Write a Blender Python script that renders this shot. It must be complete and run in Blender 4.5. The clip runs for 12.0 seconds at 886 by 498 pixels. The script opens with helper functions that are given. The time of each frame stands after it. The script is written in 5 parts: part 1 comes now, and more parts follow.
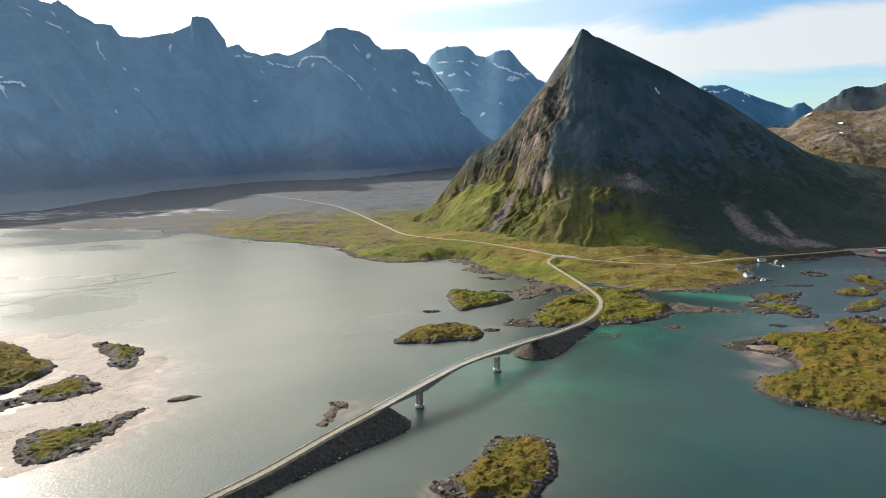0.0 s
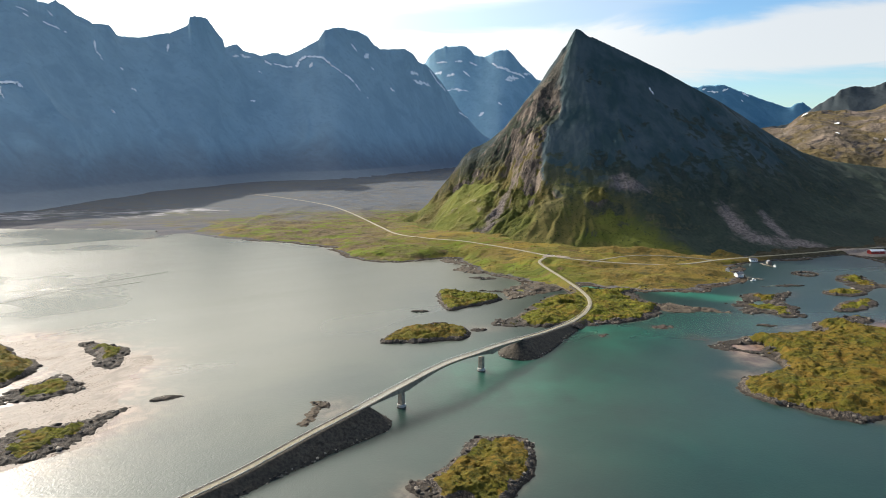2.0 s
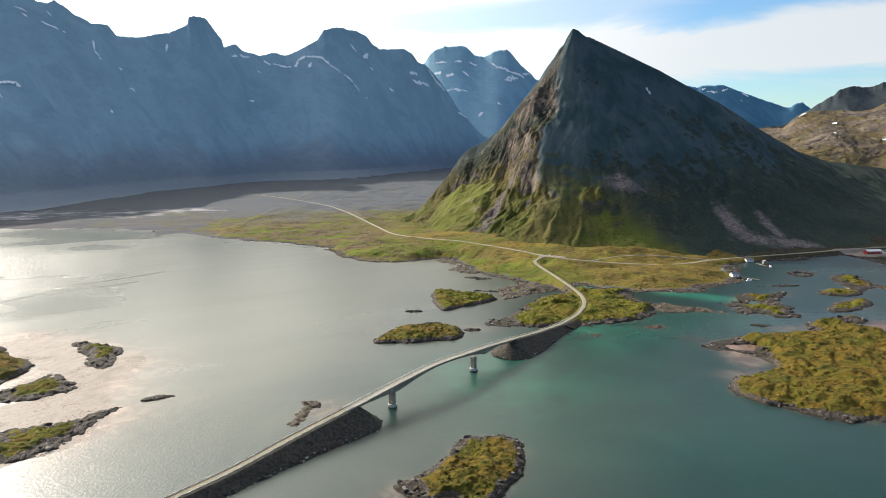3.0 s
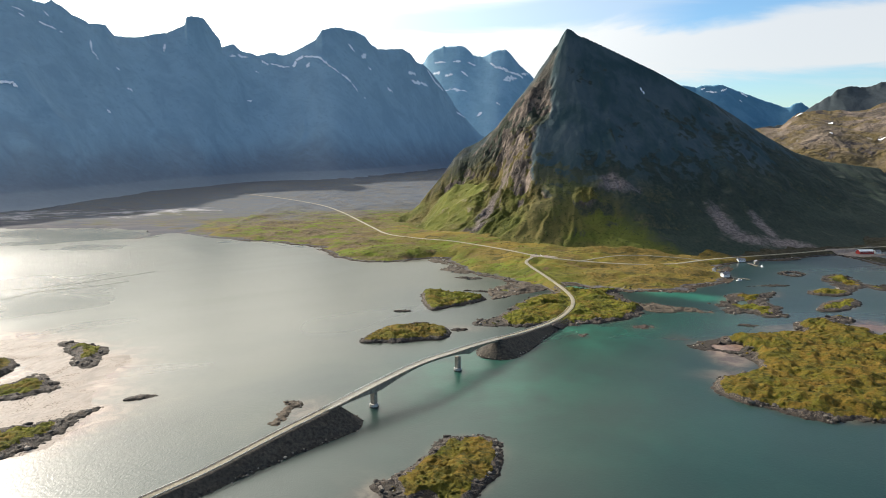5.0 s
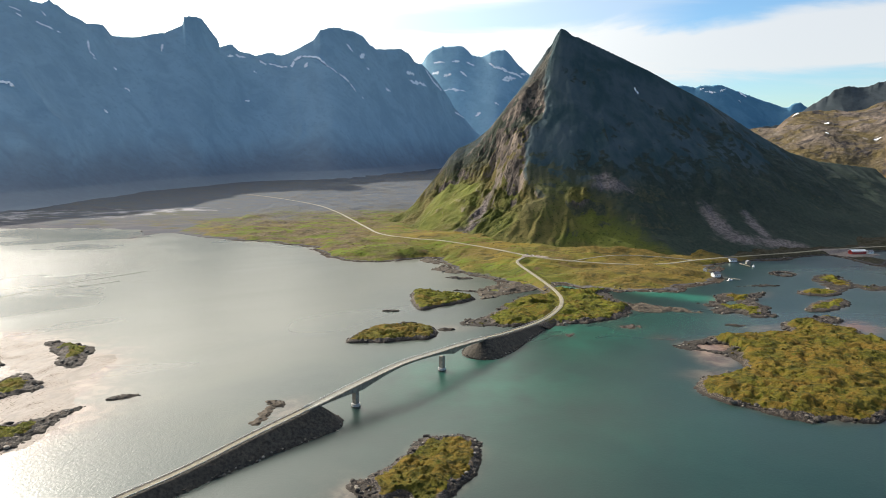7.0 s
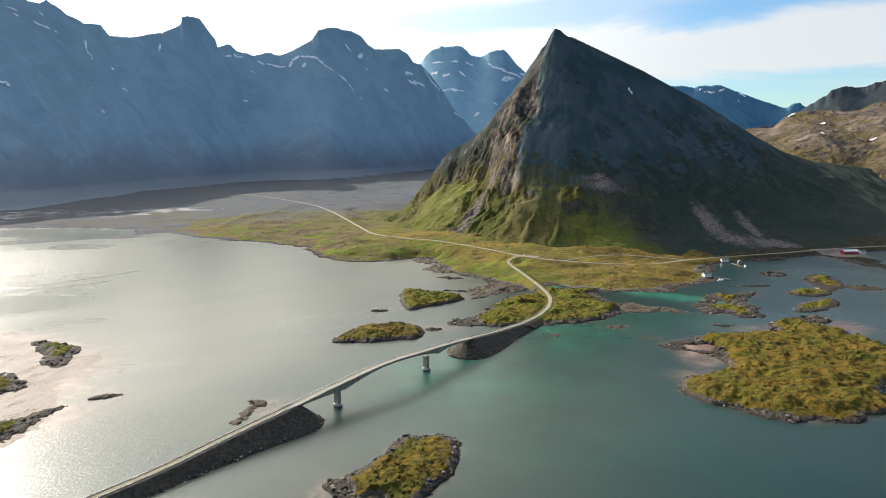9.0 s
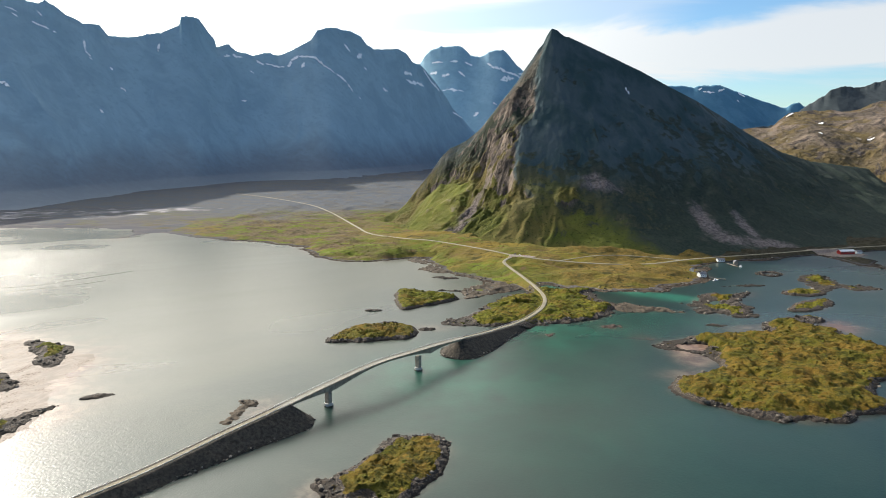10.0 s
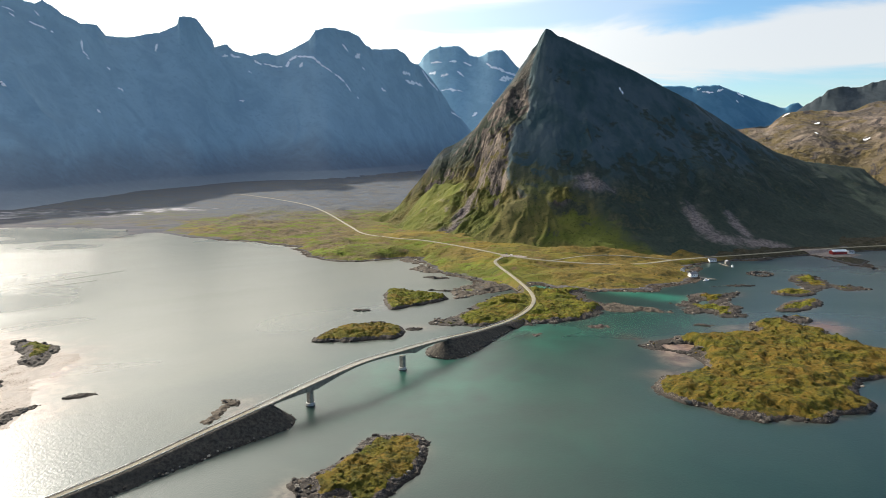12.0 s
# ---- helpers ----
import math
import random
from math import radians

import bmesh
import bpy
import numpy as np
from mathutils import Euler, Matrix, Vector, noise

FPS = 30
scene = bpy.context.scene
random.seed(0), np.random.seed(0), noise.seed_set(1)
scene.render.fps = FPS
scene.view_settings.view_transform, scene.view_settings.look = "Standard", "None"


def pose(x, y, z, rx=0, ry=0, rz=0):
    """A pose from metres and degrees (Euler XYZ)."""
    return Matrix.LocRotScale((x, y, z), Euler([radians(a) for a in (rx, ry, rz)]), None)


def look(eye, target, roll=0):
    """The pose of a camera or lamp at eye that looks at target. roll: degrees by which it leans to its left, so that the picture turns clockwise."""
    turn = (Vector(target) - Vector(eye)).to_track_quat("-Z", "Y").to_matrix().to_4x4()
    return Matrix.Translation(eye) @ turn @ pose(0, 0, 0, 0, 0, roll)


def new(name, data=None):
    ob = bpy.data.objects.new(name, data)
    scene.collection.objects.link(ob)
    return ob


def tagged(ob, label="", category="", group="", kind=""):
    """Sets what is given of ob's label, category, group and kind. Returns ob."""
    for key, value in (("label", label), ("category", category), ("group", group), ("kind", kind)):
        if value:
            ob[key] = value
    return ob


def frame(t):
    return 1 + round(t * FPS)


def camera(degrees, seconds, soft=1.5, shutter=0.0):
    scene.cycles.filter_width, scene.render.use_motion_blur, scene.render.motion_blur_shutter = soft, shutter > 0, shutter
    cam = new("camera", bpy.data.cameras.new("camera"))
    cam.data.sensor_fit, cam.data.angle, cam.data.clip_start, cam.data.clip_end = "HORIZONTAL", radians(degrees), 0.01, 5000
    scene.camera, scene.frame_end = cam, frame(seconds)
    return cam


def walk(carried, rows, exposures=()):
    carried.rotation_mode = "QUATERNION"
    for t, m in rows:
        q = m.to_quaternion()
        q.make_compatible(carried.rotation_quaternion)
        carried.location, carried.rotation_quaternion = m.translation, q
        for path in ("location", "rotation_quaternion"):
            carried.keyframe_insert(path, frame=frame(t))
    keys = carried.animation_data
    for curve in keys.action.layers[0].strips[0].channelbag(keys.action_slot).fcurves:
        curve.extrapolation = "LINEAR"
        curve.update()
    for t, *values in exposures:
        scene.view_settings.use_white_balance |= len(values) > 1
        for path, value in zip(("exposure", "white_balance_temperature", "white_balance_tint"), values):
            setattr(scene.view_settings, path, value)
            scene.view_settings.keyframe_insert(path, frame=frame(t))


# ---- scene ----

# ======== levels of light ========
EXPOSURE, SKY, SUN, CLOUD_LOW, CLOUD_GLOW = 0.0, 0.086, 6.2, 10.0, 76.0

# ======== camera and its walk ========
cam = camera(66.0, 12.0, soft=0.8)
walk(cam, [(t, pose(6.0 * t, -0.027 * t, 171.79 - 0.1035 * t, 80.536 + 0.00175 * t, 0.195 - 0.0056 * t, 0.025 * t)) for t in range(13)],
     [(0.0, EXPOSURE), (12.0, EXPOSURE)])

# ======== light ========
SUN_LEFT, SUN_UP = 42.5, 29.5   # degrees left of straight ahead (+y), degrees above the horizon
SUN_WAY = Vector((-math.sin(radians(SUN_LEFT)) * math.cos(radians(SUN_UP)), math.cos(radians(SUN_LEFT)) * math.cos(radians(SUN_UP)), math.sin(radians(SUN_UP))))


class Tree:
    """A small helper to write node trees in few lines."""

    def __init__(self, tree):
        self.t = tree
        tree.nodes.clear()

    def n(self, kind, ins=None, **props):
        node = self.t.nodes.new(kind)
        for k, v in props.items():
            setattr(node, k, v)
        for k, v in (ins or {}).items():
            self.put(node.inputs[k], v)
        return node

    def put(self, socket, v):
        if isinstance(v, bpy.types.NodeSocket):
            self.t.links.new(v, socket)
        elif isinstance(v, bpy.types.Node):
            self.t.links.new(v.outputs[0], socket)
        else:
            if isinstance(v, tuple) and len(v) == 3 and socket.type == "RGBA":
                v = (*v, 1.0)
            socket.default_value = v

    def math(self, op, a, b=0.0, clamp=False):
        node = self.n("ShaderNodeMath", operation=op, use_clamp=clamp)
        self.put(node.inputs[0], a)
        self.put(node.inputs[1], b)
        return node.outputs[0]

    def mix(self, f, a, b):
        node = self.n("ShaderNodeMix", data_type="RGBA")
        self.put(node.inputs[0], f)
        self.put(node.inputs[6], a)
        self.put(node.inputs[7], b)
        return node.outputs[2]

    def span(self, v, lo, hi, smooth=True):
        node = self.n("ShaderNodeMapRange", interpolation_type="SMOOTHSTEP" if smooth else "LINEAR")
        for k, x in zip((0, 1, 2), (v, lo, hi)):
            self.put(node.inputs[k], x)
        return node.outputs[0]

    def noise(self, where, scale, detail=4.0, rough=0.55, warp=0.0):
        node = self.n("ShaderNodeTexNoise", {"Vector": where, "Scale": scale, "Detail": detail, "Roughness": rough, "Distortion": warp})
        return node.outputs[0]

    def scaled(self, where, x, y, z):
        node = self.n("ShaderNodeMapping", {"Vector": where})
        node.inputs["Scale"].default_value = (x, y, z)
        return node.outputs[0]

    def turned(self, where, rz, x, y, z):
        node = self.n("ShaderNodeMapping", {"Vector": where})
        node.inputs["Rotation"].default_value = (0, 0, radians(rz))
        return self.scaled(node.outputs[0], x, y, z)


world = bpy.data.worlds.new("sky")
scene.world = world
world.use_nodes = True
w = Tree(world.node_tree)
sky = w.n("ShaderNodeTexSky", sky_type="NISHITA", sun_disc=False, sun_elevation=radians(SUN_UP), sun_rotation=radians(-SUN_LEFT), air_density=1.0, dust_density=0.2, ozone_density=1.6, altitude=100.0)
way = w.n("ShaderNodeTexCoord").outputs["Generated"]
dot = w.n("ShaderNodeVectorMath", {0: way, 1: tuple(SUN_WAY)}, operation="DOT_PRODUCT").outputs["Value"]
sep = w.n("ShaderNodeSeparateXYZ", {0: way})
# thin high cloud: streaks flattened towards the horizon, thicker round the sun
lift = w.math("MAXIMUM", sep.outputs[2], 0.02)
cx = w.math("DIVIDE", sep.outputs[0], w.math("ADD", lift, 0.12))
cy = w.math("DIVIDE", sep.outputs[1], w.math("ADD", lift, 0.12))
plane = w.n("ShaderNodeCombineXYZ", {0: cx, 1: cy, 2: 1.3}).outputs[0]
puffs = w.noise(w.turned(plane, 12, 0.6, 1.15, 1.0), 0.62, 6.0, 0.56, 0.7)
near_sun = w.span(dot, 0.35, 0.93)
round_sun = w.math("ADD", w.math("MULTIPLY", near_sun, 0.50), w.math("MULTIPLY", w.span(dot, -0.45, 0.30), 0.25))
aloft = w.math("MULTIPLY", w.math("MULTIPLY", w.span(sep.outputs[2], 0.25, 0.42), w.span(dot, 0.86, 0.50)), 0.45)
cover = w.span(w.math("SUBTRACT", w.math("ADD", puffs, w.math("SUBTRACT", round_sun, 0.25)), aloft), 0.45, 0.60)
# a bank of pale cloud low in the east, with a blue rift above it and clear air under it
shreds = w.noise(w.scaled(way, 1.0, 1.0, 5.0), 3.2, 6.0, 0.58, 0.5)
tilt = w.math("ADD", sep.outputs[2], w.math("ADD", w.math("MULTIPLY", sep.outputs[0], -0.045), w.math("MULTIPLY", w.math("SUBTRACT", shreds, 0.5), 0.075)))
bank = w.math("MULTIPLY", w.span(tilt, 0.046, 0.068), w.span(tilt, 0.142, 0.122))
rift = w.math("MULTIPLY", w.math("MULTIPLY", w.span(tilt, 0.120, 0.148), w.span(tilt, 0.20, 0.165)), w.span(dot, 0.86, 0.74))
gap = w.math("MULTIPLY", w.span(tilt, 0.058, 0.044), w.span(dot, 0.80, 0.66))
# unseen cloud above the view, added to brighten the water in the east
fill_cloud = w.math("MULTIPLY", w.span(shreds, 0.22, 0.55), 0.92)
cover = w.math("MULTIPLY", cover, w.math("SUBTRACT", 1.0, w.math("MULTIPLY", w.math("MAXIMUM", rift, gap), 0.62)))
cover = w.math("MAXIMUM", cover, w.math("MAXIMUM", w.math("MULTIPLY", bank, 0.97), w.math("MULTIPLY", fill_cloud, w.math("MULTIPLY", w.span(sep.outputs[2], 0.42, 0.22), w.span(sep.outputs[2], 0.185, 0.235)))))
glow = w.math("ADD", CLOUD_LOW, w.math("MULTIPLY", w.math("POWER", w.math("MAXIMUM", dot, 0.0), 6.0), CLOUD_GLOW))
cloud = w.n("ShaderNodeMix", {0: glow, 6: (0, 0, 0), 7: w.mix(near_sun, (0.96, 0.985, 1.0), (1.0, 0.95, 0.845))}, data_type="RGBA", clamp_factor=False).outputs[2]
clear = w.n("ShaderNodeVectorMath", {0: sky.outputs[0], 1: (1.12, 1.45, 1.72)}, operation="MULTIPLY").outputs[0]
mixed = w.mix(w.math("MULTIPLY", cover, 0.9), clear, cloud)
w.n("ShaderNodeOutputWorld", {0: w.n("ShaderNodeBackground", {0: mixed, 1: SKY})})

sun = new("sun", bpy.data.lights.new("sun", "SUN"))
sun.data.energy, sun.data.angle, sun.data.color = SUN, radians(0.53), (1.0, 0.93, 0.82)
sun.matrix_world = look((0, 0, 0), tuple(-SUN_WAY))

# ======== materials ========


def material(name):
    m = bpy.data.materials.new(name)
    m.use_nodes = True
    return m, Tree(m.node_tree)


def finish(tr, colour, rough=0.85, bump=None, strength=0.5, distance=1.0, metal=0.0, spec=0.3, **more):
    ins = {"Base Color": colour, "Roughness": rough, "Metallic": metal, "Specular IOR Level": spec}
    if bump is not None:
        ins["Normal"] = tr.n("ShaderNodeBump", {"Height": bump, "Strength": strength, "Distance": distance}).outputs[0]
    ins.update(more)
    tr.n("ShaderNodeOutputMaterial", {0: tr.n("ShaderNodeBsdfPrincipled", ins)})


def spot(tr, where, x, y, rx, ry, turn=0.0):
    """1 at the middle of an oval on the plan, 0 outside it; its edge is frayed by noise."""
    node = tr.n("ShaderNodeMapping", {"Vector": where}, vector_type="TEXTURE")
    node.inputs["Location"].default_value = (x, y, 0)
    node.inputs["Rotation"].default_value = (0, 0, radians(turn))
    node.inputs["Scale"].default_value = (rx, ry, 1e6)
    d = tr.n("ShaderNodeVectorMath", {0: node.outputs[0]}, operation="LENGTH").outputs["Value"]
    return tr.math("SUBTRACT", 1.0, d)


def make_turf(name, a, b, fresh):
    m, tr = material(name)
    p = tr.n("ShaderNodeNewGeometry").outputs["Position"]
    big = tr.noise(p, 0.035, 3.0)
    mid = tr.noise(p, 0.22, 5.0, 0.6, 0.4)
    fine = tr.noise(p, 1.3, 4.0, 0.65)
    c = tr.mix(tr.span(big, 0.35, 0.65), a, b)
    c = tr.mix(tr.span(mid, 0.56, 0.70), c, fresh)
    c = tr.mix(tr.span(mid, 0.45, 0.30), c, (0.165, 0.105, 0.016))
    streak = tr.noise(tr.turned(p, 15, 1.0, 1.5, 1.0), 0.11, 6.0, 0.66, 1.0)
    c = tr.mix(tr.math('MULTIPLY', tr.span(streak, 0.48, 0.62), 0.80), c, (0.040, 0.042, 0.010))
    rust = tr.noise(p, 0.05, 5.0, 0.62, 0.8)
    c = tr.mix(tr.math('MULTIPLY', tr.span(rust, 0.52, 0.64), 0.6), c, (0.160, 0.090, 0.016))
    c = tr.mix(tr.math('MULTIPLY', tr.span(rust, 0.44, 0.34), 0.7), c, (0.060, 0.064, 0.010))
    tuft = tr.noise(tr.turned(p, -20, 1.0, 1.7, 1.0), 0.62, 4.0, 0.7, 0.5)
    c = tr.mix(tr.math('MULTIPLY', tr.span(tuft, 0.53, 0.68), 0.65), c, (0.042, 0.040, 0.010))
    c = tr.mix(tr.math('MULTIPLY', tr.span(tuft, 0.42, 0.28), 0.5), c, (0.19, 0.145, 0.035))
    clump = tr.noise(p, 0.34, 5.0, 0.7, 0.7)
    c = tr.mix(tr.math('MULTIPLY', tr.span(clump, 0.54, 0.64), 0.75), c, (0.038, 0.040, 0.010))
    c = tr.mix(tr.math('MULTIPLY', tr.span(fine, 0.56, 0.72), 0.6), c, (0.046, 0.042, 0.010))
    finish(tr, c, 0.95, tr.math("ADD", fine, tr.math("MULTIPLY", mid, 1.5)), 0.9, 1.2, spec=0.1)
    return m


def make_shore_rock():
    m, tr = material("shore_rock")
    p = tr.n("ShaderNodeNewGeometry").outputs["Position"]
    z = tr.n("ShaderNodeSeparateXYZ", {0: p}).outputs[2]
    n1 = tr.noise(p, 0.35, 5.0, 0.6, 0.5)
    n2 = tr.noise(p, 1.6, 5.0, 0.65)
    dry = tr.mix(tr.span(n2, 0.45, 0.70), (0.026, 0.021, 0.018), (0.235, 0.190, 0.150))
    dry = tr.mix(tr.span(n1, 0.52, 0.64), dry, (0.085, 0.060, 0.040))
    weed = tr.mix(tr.span(n2, 0.3, 0.7), (0.012, 0.011, 0.009), (0.056, 0.042, 0.030))
    line = tr.span(tr.math("ADD", z, tr.math("MULTIPLY", n1, 1.1)), 1.15, 2.0)
    finish(tr, tr.mix(line, weed, dry), 0.85, tr.math("ADD", n2, n1), 1.0, 0.8, spec=0.25)
    return m


def make_boulder():
    m, tr = material("boulder_stone")
    p = tr.n("ShaderNodeNewGeometry").outputs["Position"]
    r = tr.n("ShaderNodeObjectInfo").outputs["Random"]
    n = tr.noise(p, 2.2, 4.0, 0.6)
    c = tr.mix(tr.math('POWER', r, 3.2), (0.026, 0.021, 0.017), (0.30, 0.26, 0.21))
    c = tr.mix(tr.span(n, 0.5, 0.7), c, (0.07, 0.06, 0.05))
    finish(tr, c, 0.85, n, 0.8, 0.3)
    return m


def make_sand():
    m, tr = material("tidal_sand")
    p = tr.n("ShaderNodeNewGeometry").outputs["Position"]
    n = tr.noise(tr.turned(p, 25, 1.0, 0.45, 1.0), 0.09, 5.0, 0.6, 0.6)
    f = tr.noise(p, 0.7, 4.0)
    c = tr.mix(tr.span(n, 0.35, 0.6), (0.15, 0.118, 0.094), (0.33, 0.28, 0.235))
    c = tr.mix(tr.span(tr.math('ADD', f, tr.math('MULTIPLY', tr.math('SUBTRACT', n, 0.5), 0.5)), 0.57, 0.66), c, (0.085, 0.062, 0.045))
    finish(tr, c, tr.math("ADD", 0.62, tr.math("MULTIPLY", tr.span(n, 0.4, 0.7), 0.3)), f, 0.5, 0.3, spec=0.16)
    return m


def make_land():
    """Lowland: grass, heath, bare ground and the mud flats at the head of the bay."""
    m, tr = material("lowland")
    geo = tr.n("ShaderNodeNewGeometry")
    p = geo.outputs["Position"]
    pos = tr.n("ShaderNodeSeparateXYZ", {0: p})
    x, y, z = pos.outputs
    big = tr.noise(p, 0.006, 4.0, 0.55, 0.5)
    mid = tr.noise(tr.turned(p, 8, 1.0, 2.2, 1.0), 0.022, 6.0, 0.6, 0.8)
    fine = tr.noise(p, 0.16, 5.0, 0.65)
    c = tr.mix(tr.span(big, 0.38, 0.62), (0.112, 0.116, 0.018), (0.145, 0.108, 0.028))
    c = tr.mix(tr.span(mid, 0.50, 0.62), c, (0.112, 0.138, 0.016))
    c = tr.mix(tr.span(mid, 0.44, 0.32), c, (0.13, 0.085, 0.040))
    c = tr.mix(tr.math("MULTIPLY", tr.span(fine, 0.56, 0.74), 0.8), c, (0.060, 0.064, 0.020))
    wide = tr.noise(tr.turned(p, 10, 1.0, 1.8, 1.0), 0.013, 3.0, 0.5, 0.6)
    c = tr.mix(tr.math('MULTIPLY', tr.span(wide, 0.52, 0.66), 0.8), c, (0.185, 0.130, 0.024))
    c = tr.mix(tr.math('MULTIPLY', tr.span(wide, 0.44, 0.32), 0.6), c, (0.075, 0.092, 0.016))
    peat = tr.mix(tr.span(fine, 0.4, 0.6), (0.085, 0.062, 0.034), (0.140, 0.105, 0.060))
    c = tr.mix(tr.math("MULTIPLY", tr.span(x, 40.0, -140.0), tr.span(mid, 0.60, 0.42)), c, peat)
    # ochre heath on the eastern shore, with dark wet hollows
    ochre = tr.mix(tr.span(fine, 0.38, 0.62), (0.165, 0.112, 0.028), (0.105, 0.080, 0.022))
    c = tr.mix(tr.math("MULTIPLY", tr.span(tr.math("ADD", x, tr.math("MULTIPLY", tr.math("SUBTRACT", mid, 0.5), 260.0)), 150.0, 230.0), tr.span(wide, 0.66, 0.46)), c, ochre)
    hollow = tr.noise(tr.turned(p, -12, 1.0, 2.8, 1.0), 0.035, 5.0, 0.6, 1.0)
    c = tr.mix(tr.math("MULTIPLY", tr.span(hollow, 0.56, 0.64), 0.75), c, (0.050, 0.048, 0.018))
    # the mountain's shade painted as dark tones at the foot of the eastern slope
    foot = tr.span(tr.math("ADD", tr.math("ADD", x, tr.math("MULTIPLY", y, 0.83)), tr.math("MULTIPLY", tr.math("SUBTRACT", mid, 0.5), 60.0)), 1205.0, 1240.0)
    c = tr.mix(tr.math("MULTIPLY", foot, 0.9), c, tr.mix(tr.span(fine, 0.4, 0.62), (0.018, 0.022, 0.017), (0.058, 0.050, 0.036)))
    # heath greys to blue towards the valley: haze put into its colour
    haze_tone = tr.mix(tr.span(mid, 0.4, 0.65), (0.094, 0.108, 0.128), (0.116, 0.112, 0.106))
    c = tr.mix(tr.span(tr.math("ADD", tr.math("SUBTRACT", y, tr.math("MULTIPLY", x, 0.35)), tr.math("MULTIPLY", big, 600.0)), 1640.0, 2080.0), c, haze_tone)
    # mud flats: pale sand and dark weed in long bands
    bands = tr.noise(tr.turned(p, -14, 1.0, 3.6, 1.0), 0.0085, 6.0, 0.62, 1.2)
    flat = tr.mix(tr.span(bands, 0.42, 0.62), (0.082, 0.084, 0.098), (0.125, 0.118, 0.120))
    # pools and wet sand lie between the bands, their sheen painted as pale colour
    pools = tr.math("MAXIMUM", spot(tr, p, -800, 1505, 190, 90, 12), tr.math("MAXIMUM", spot(tr, p, -640, 1560, 190, 90, 22), spot(tr, p, -480, 1660, 150, 60, 14)))
    c_pool = tr.span(tr.math("ADD", pools, tr.math("MULTIPLY", tr.math("SUBTRACT", bands, 0.5), 4.0)), 0.08, 0.34)
    flat = tr.mix(c_pool, flat, (0.34, 0.325, 0.335))
    c = tr.mix(tr.span(tr.math("ADD", z, tr.math("MULTIPLY", mid, 1.2)), 2.1, 1.5), c, flat)
    shore = tr.mix(tr.span(fine, 0.35, 0.65), (0.026, 0.020, 0.015), (0.092, 0.070, 0.050))
    near = tr.span(y, 1180.0, 1100.0)
    c = tr.mix(tr.math("MULTIPLY", tr.span(tr.math("ADD", z, tr.math("MULTIPLY", fine, 2.0)), 2.2, 1.5), near), c, shore)
    finish(tr, c, 0.95, tr.math("ADD", fine, mid), 0.8, 4.0, spec=0.08)
    return m


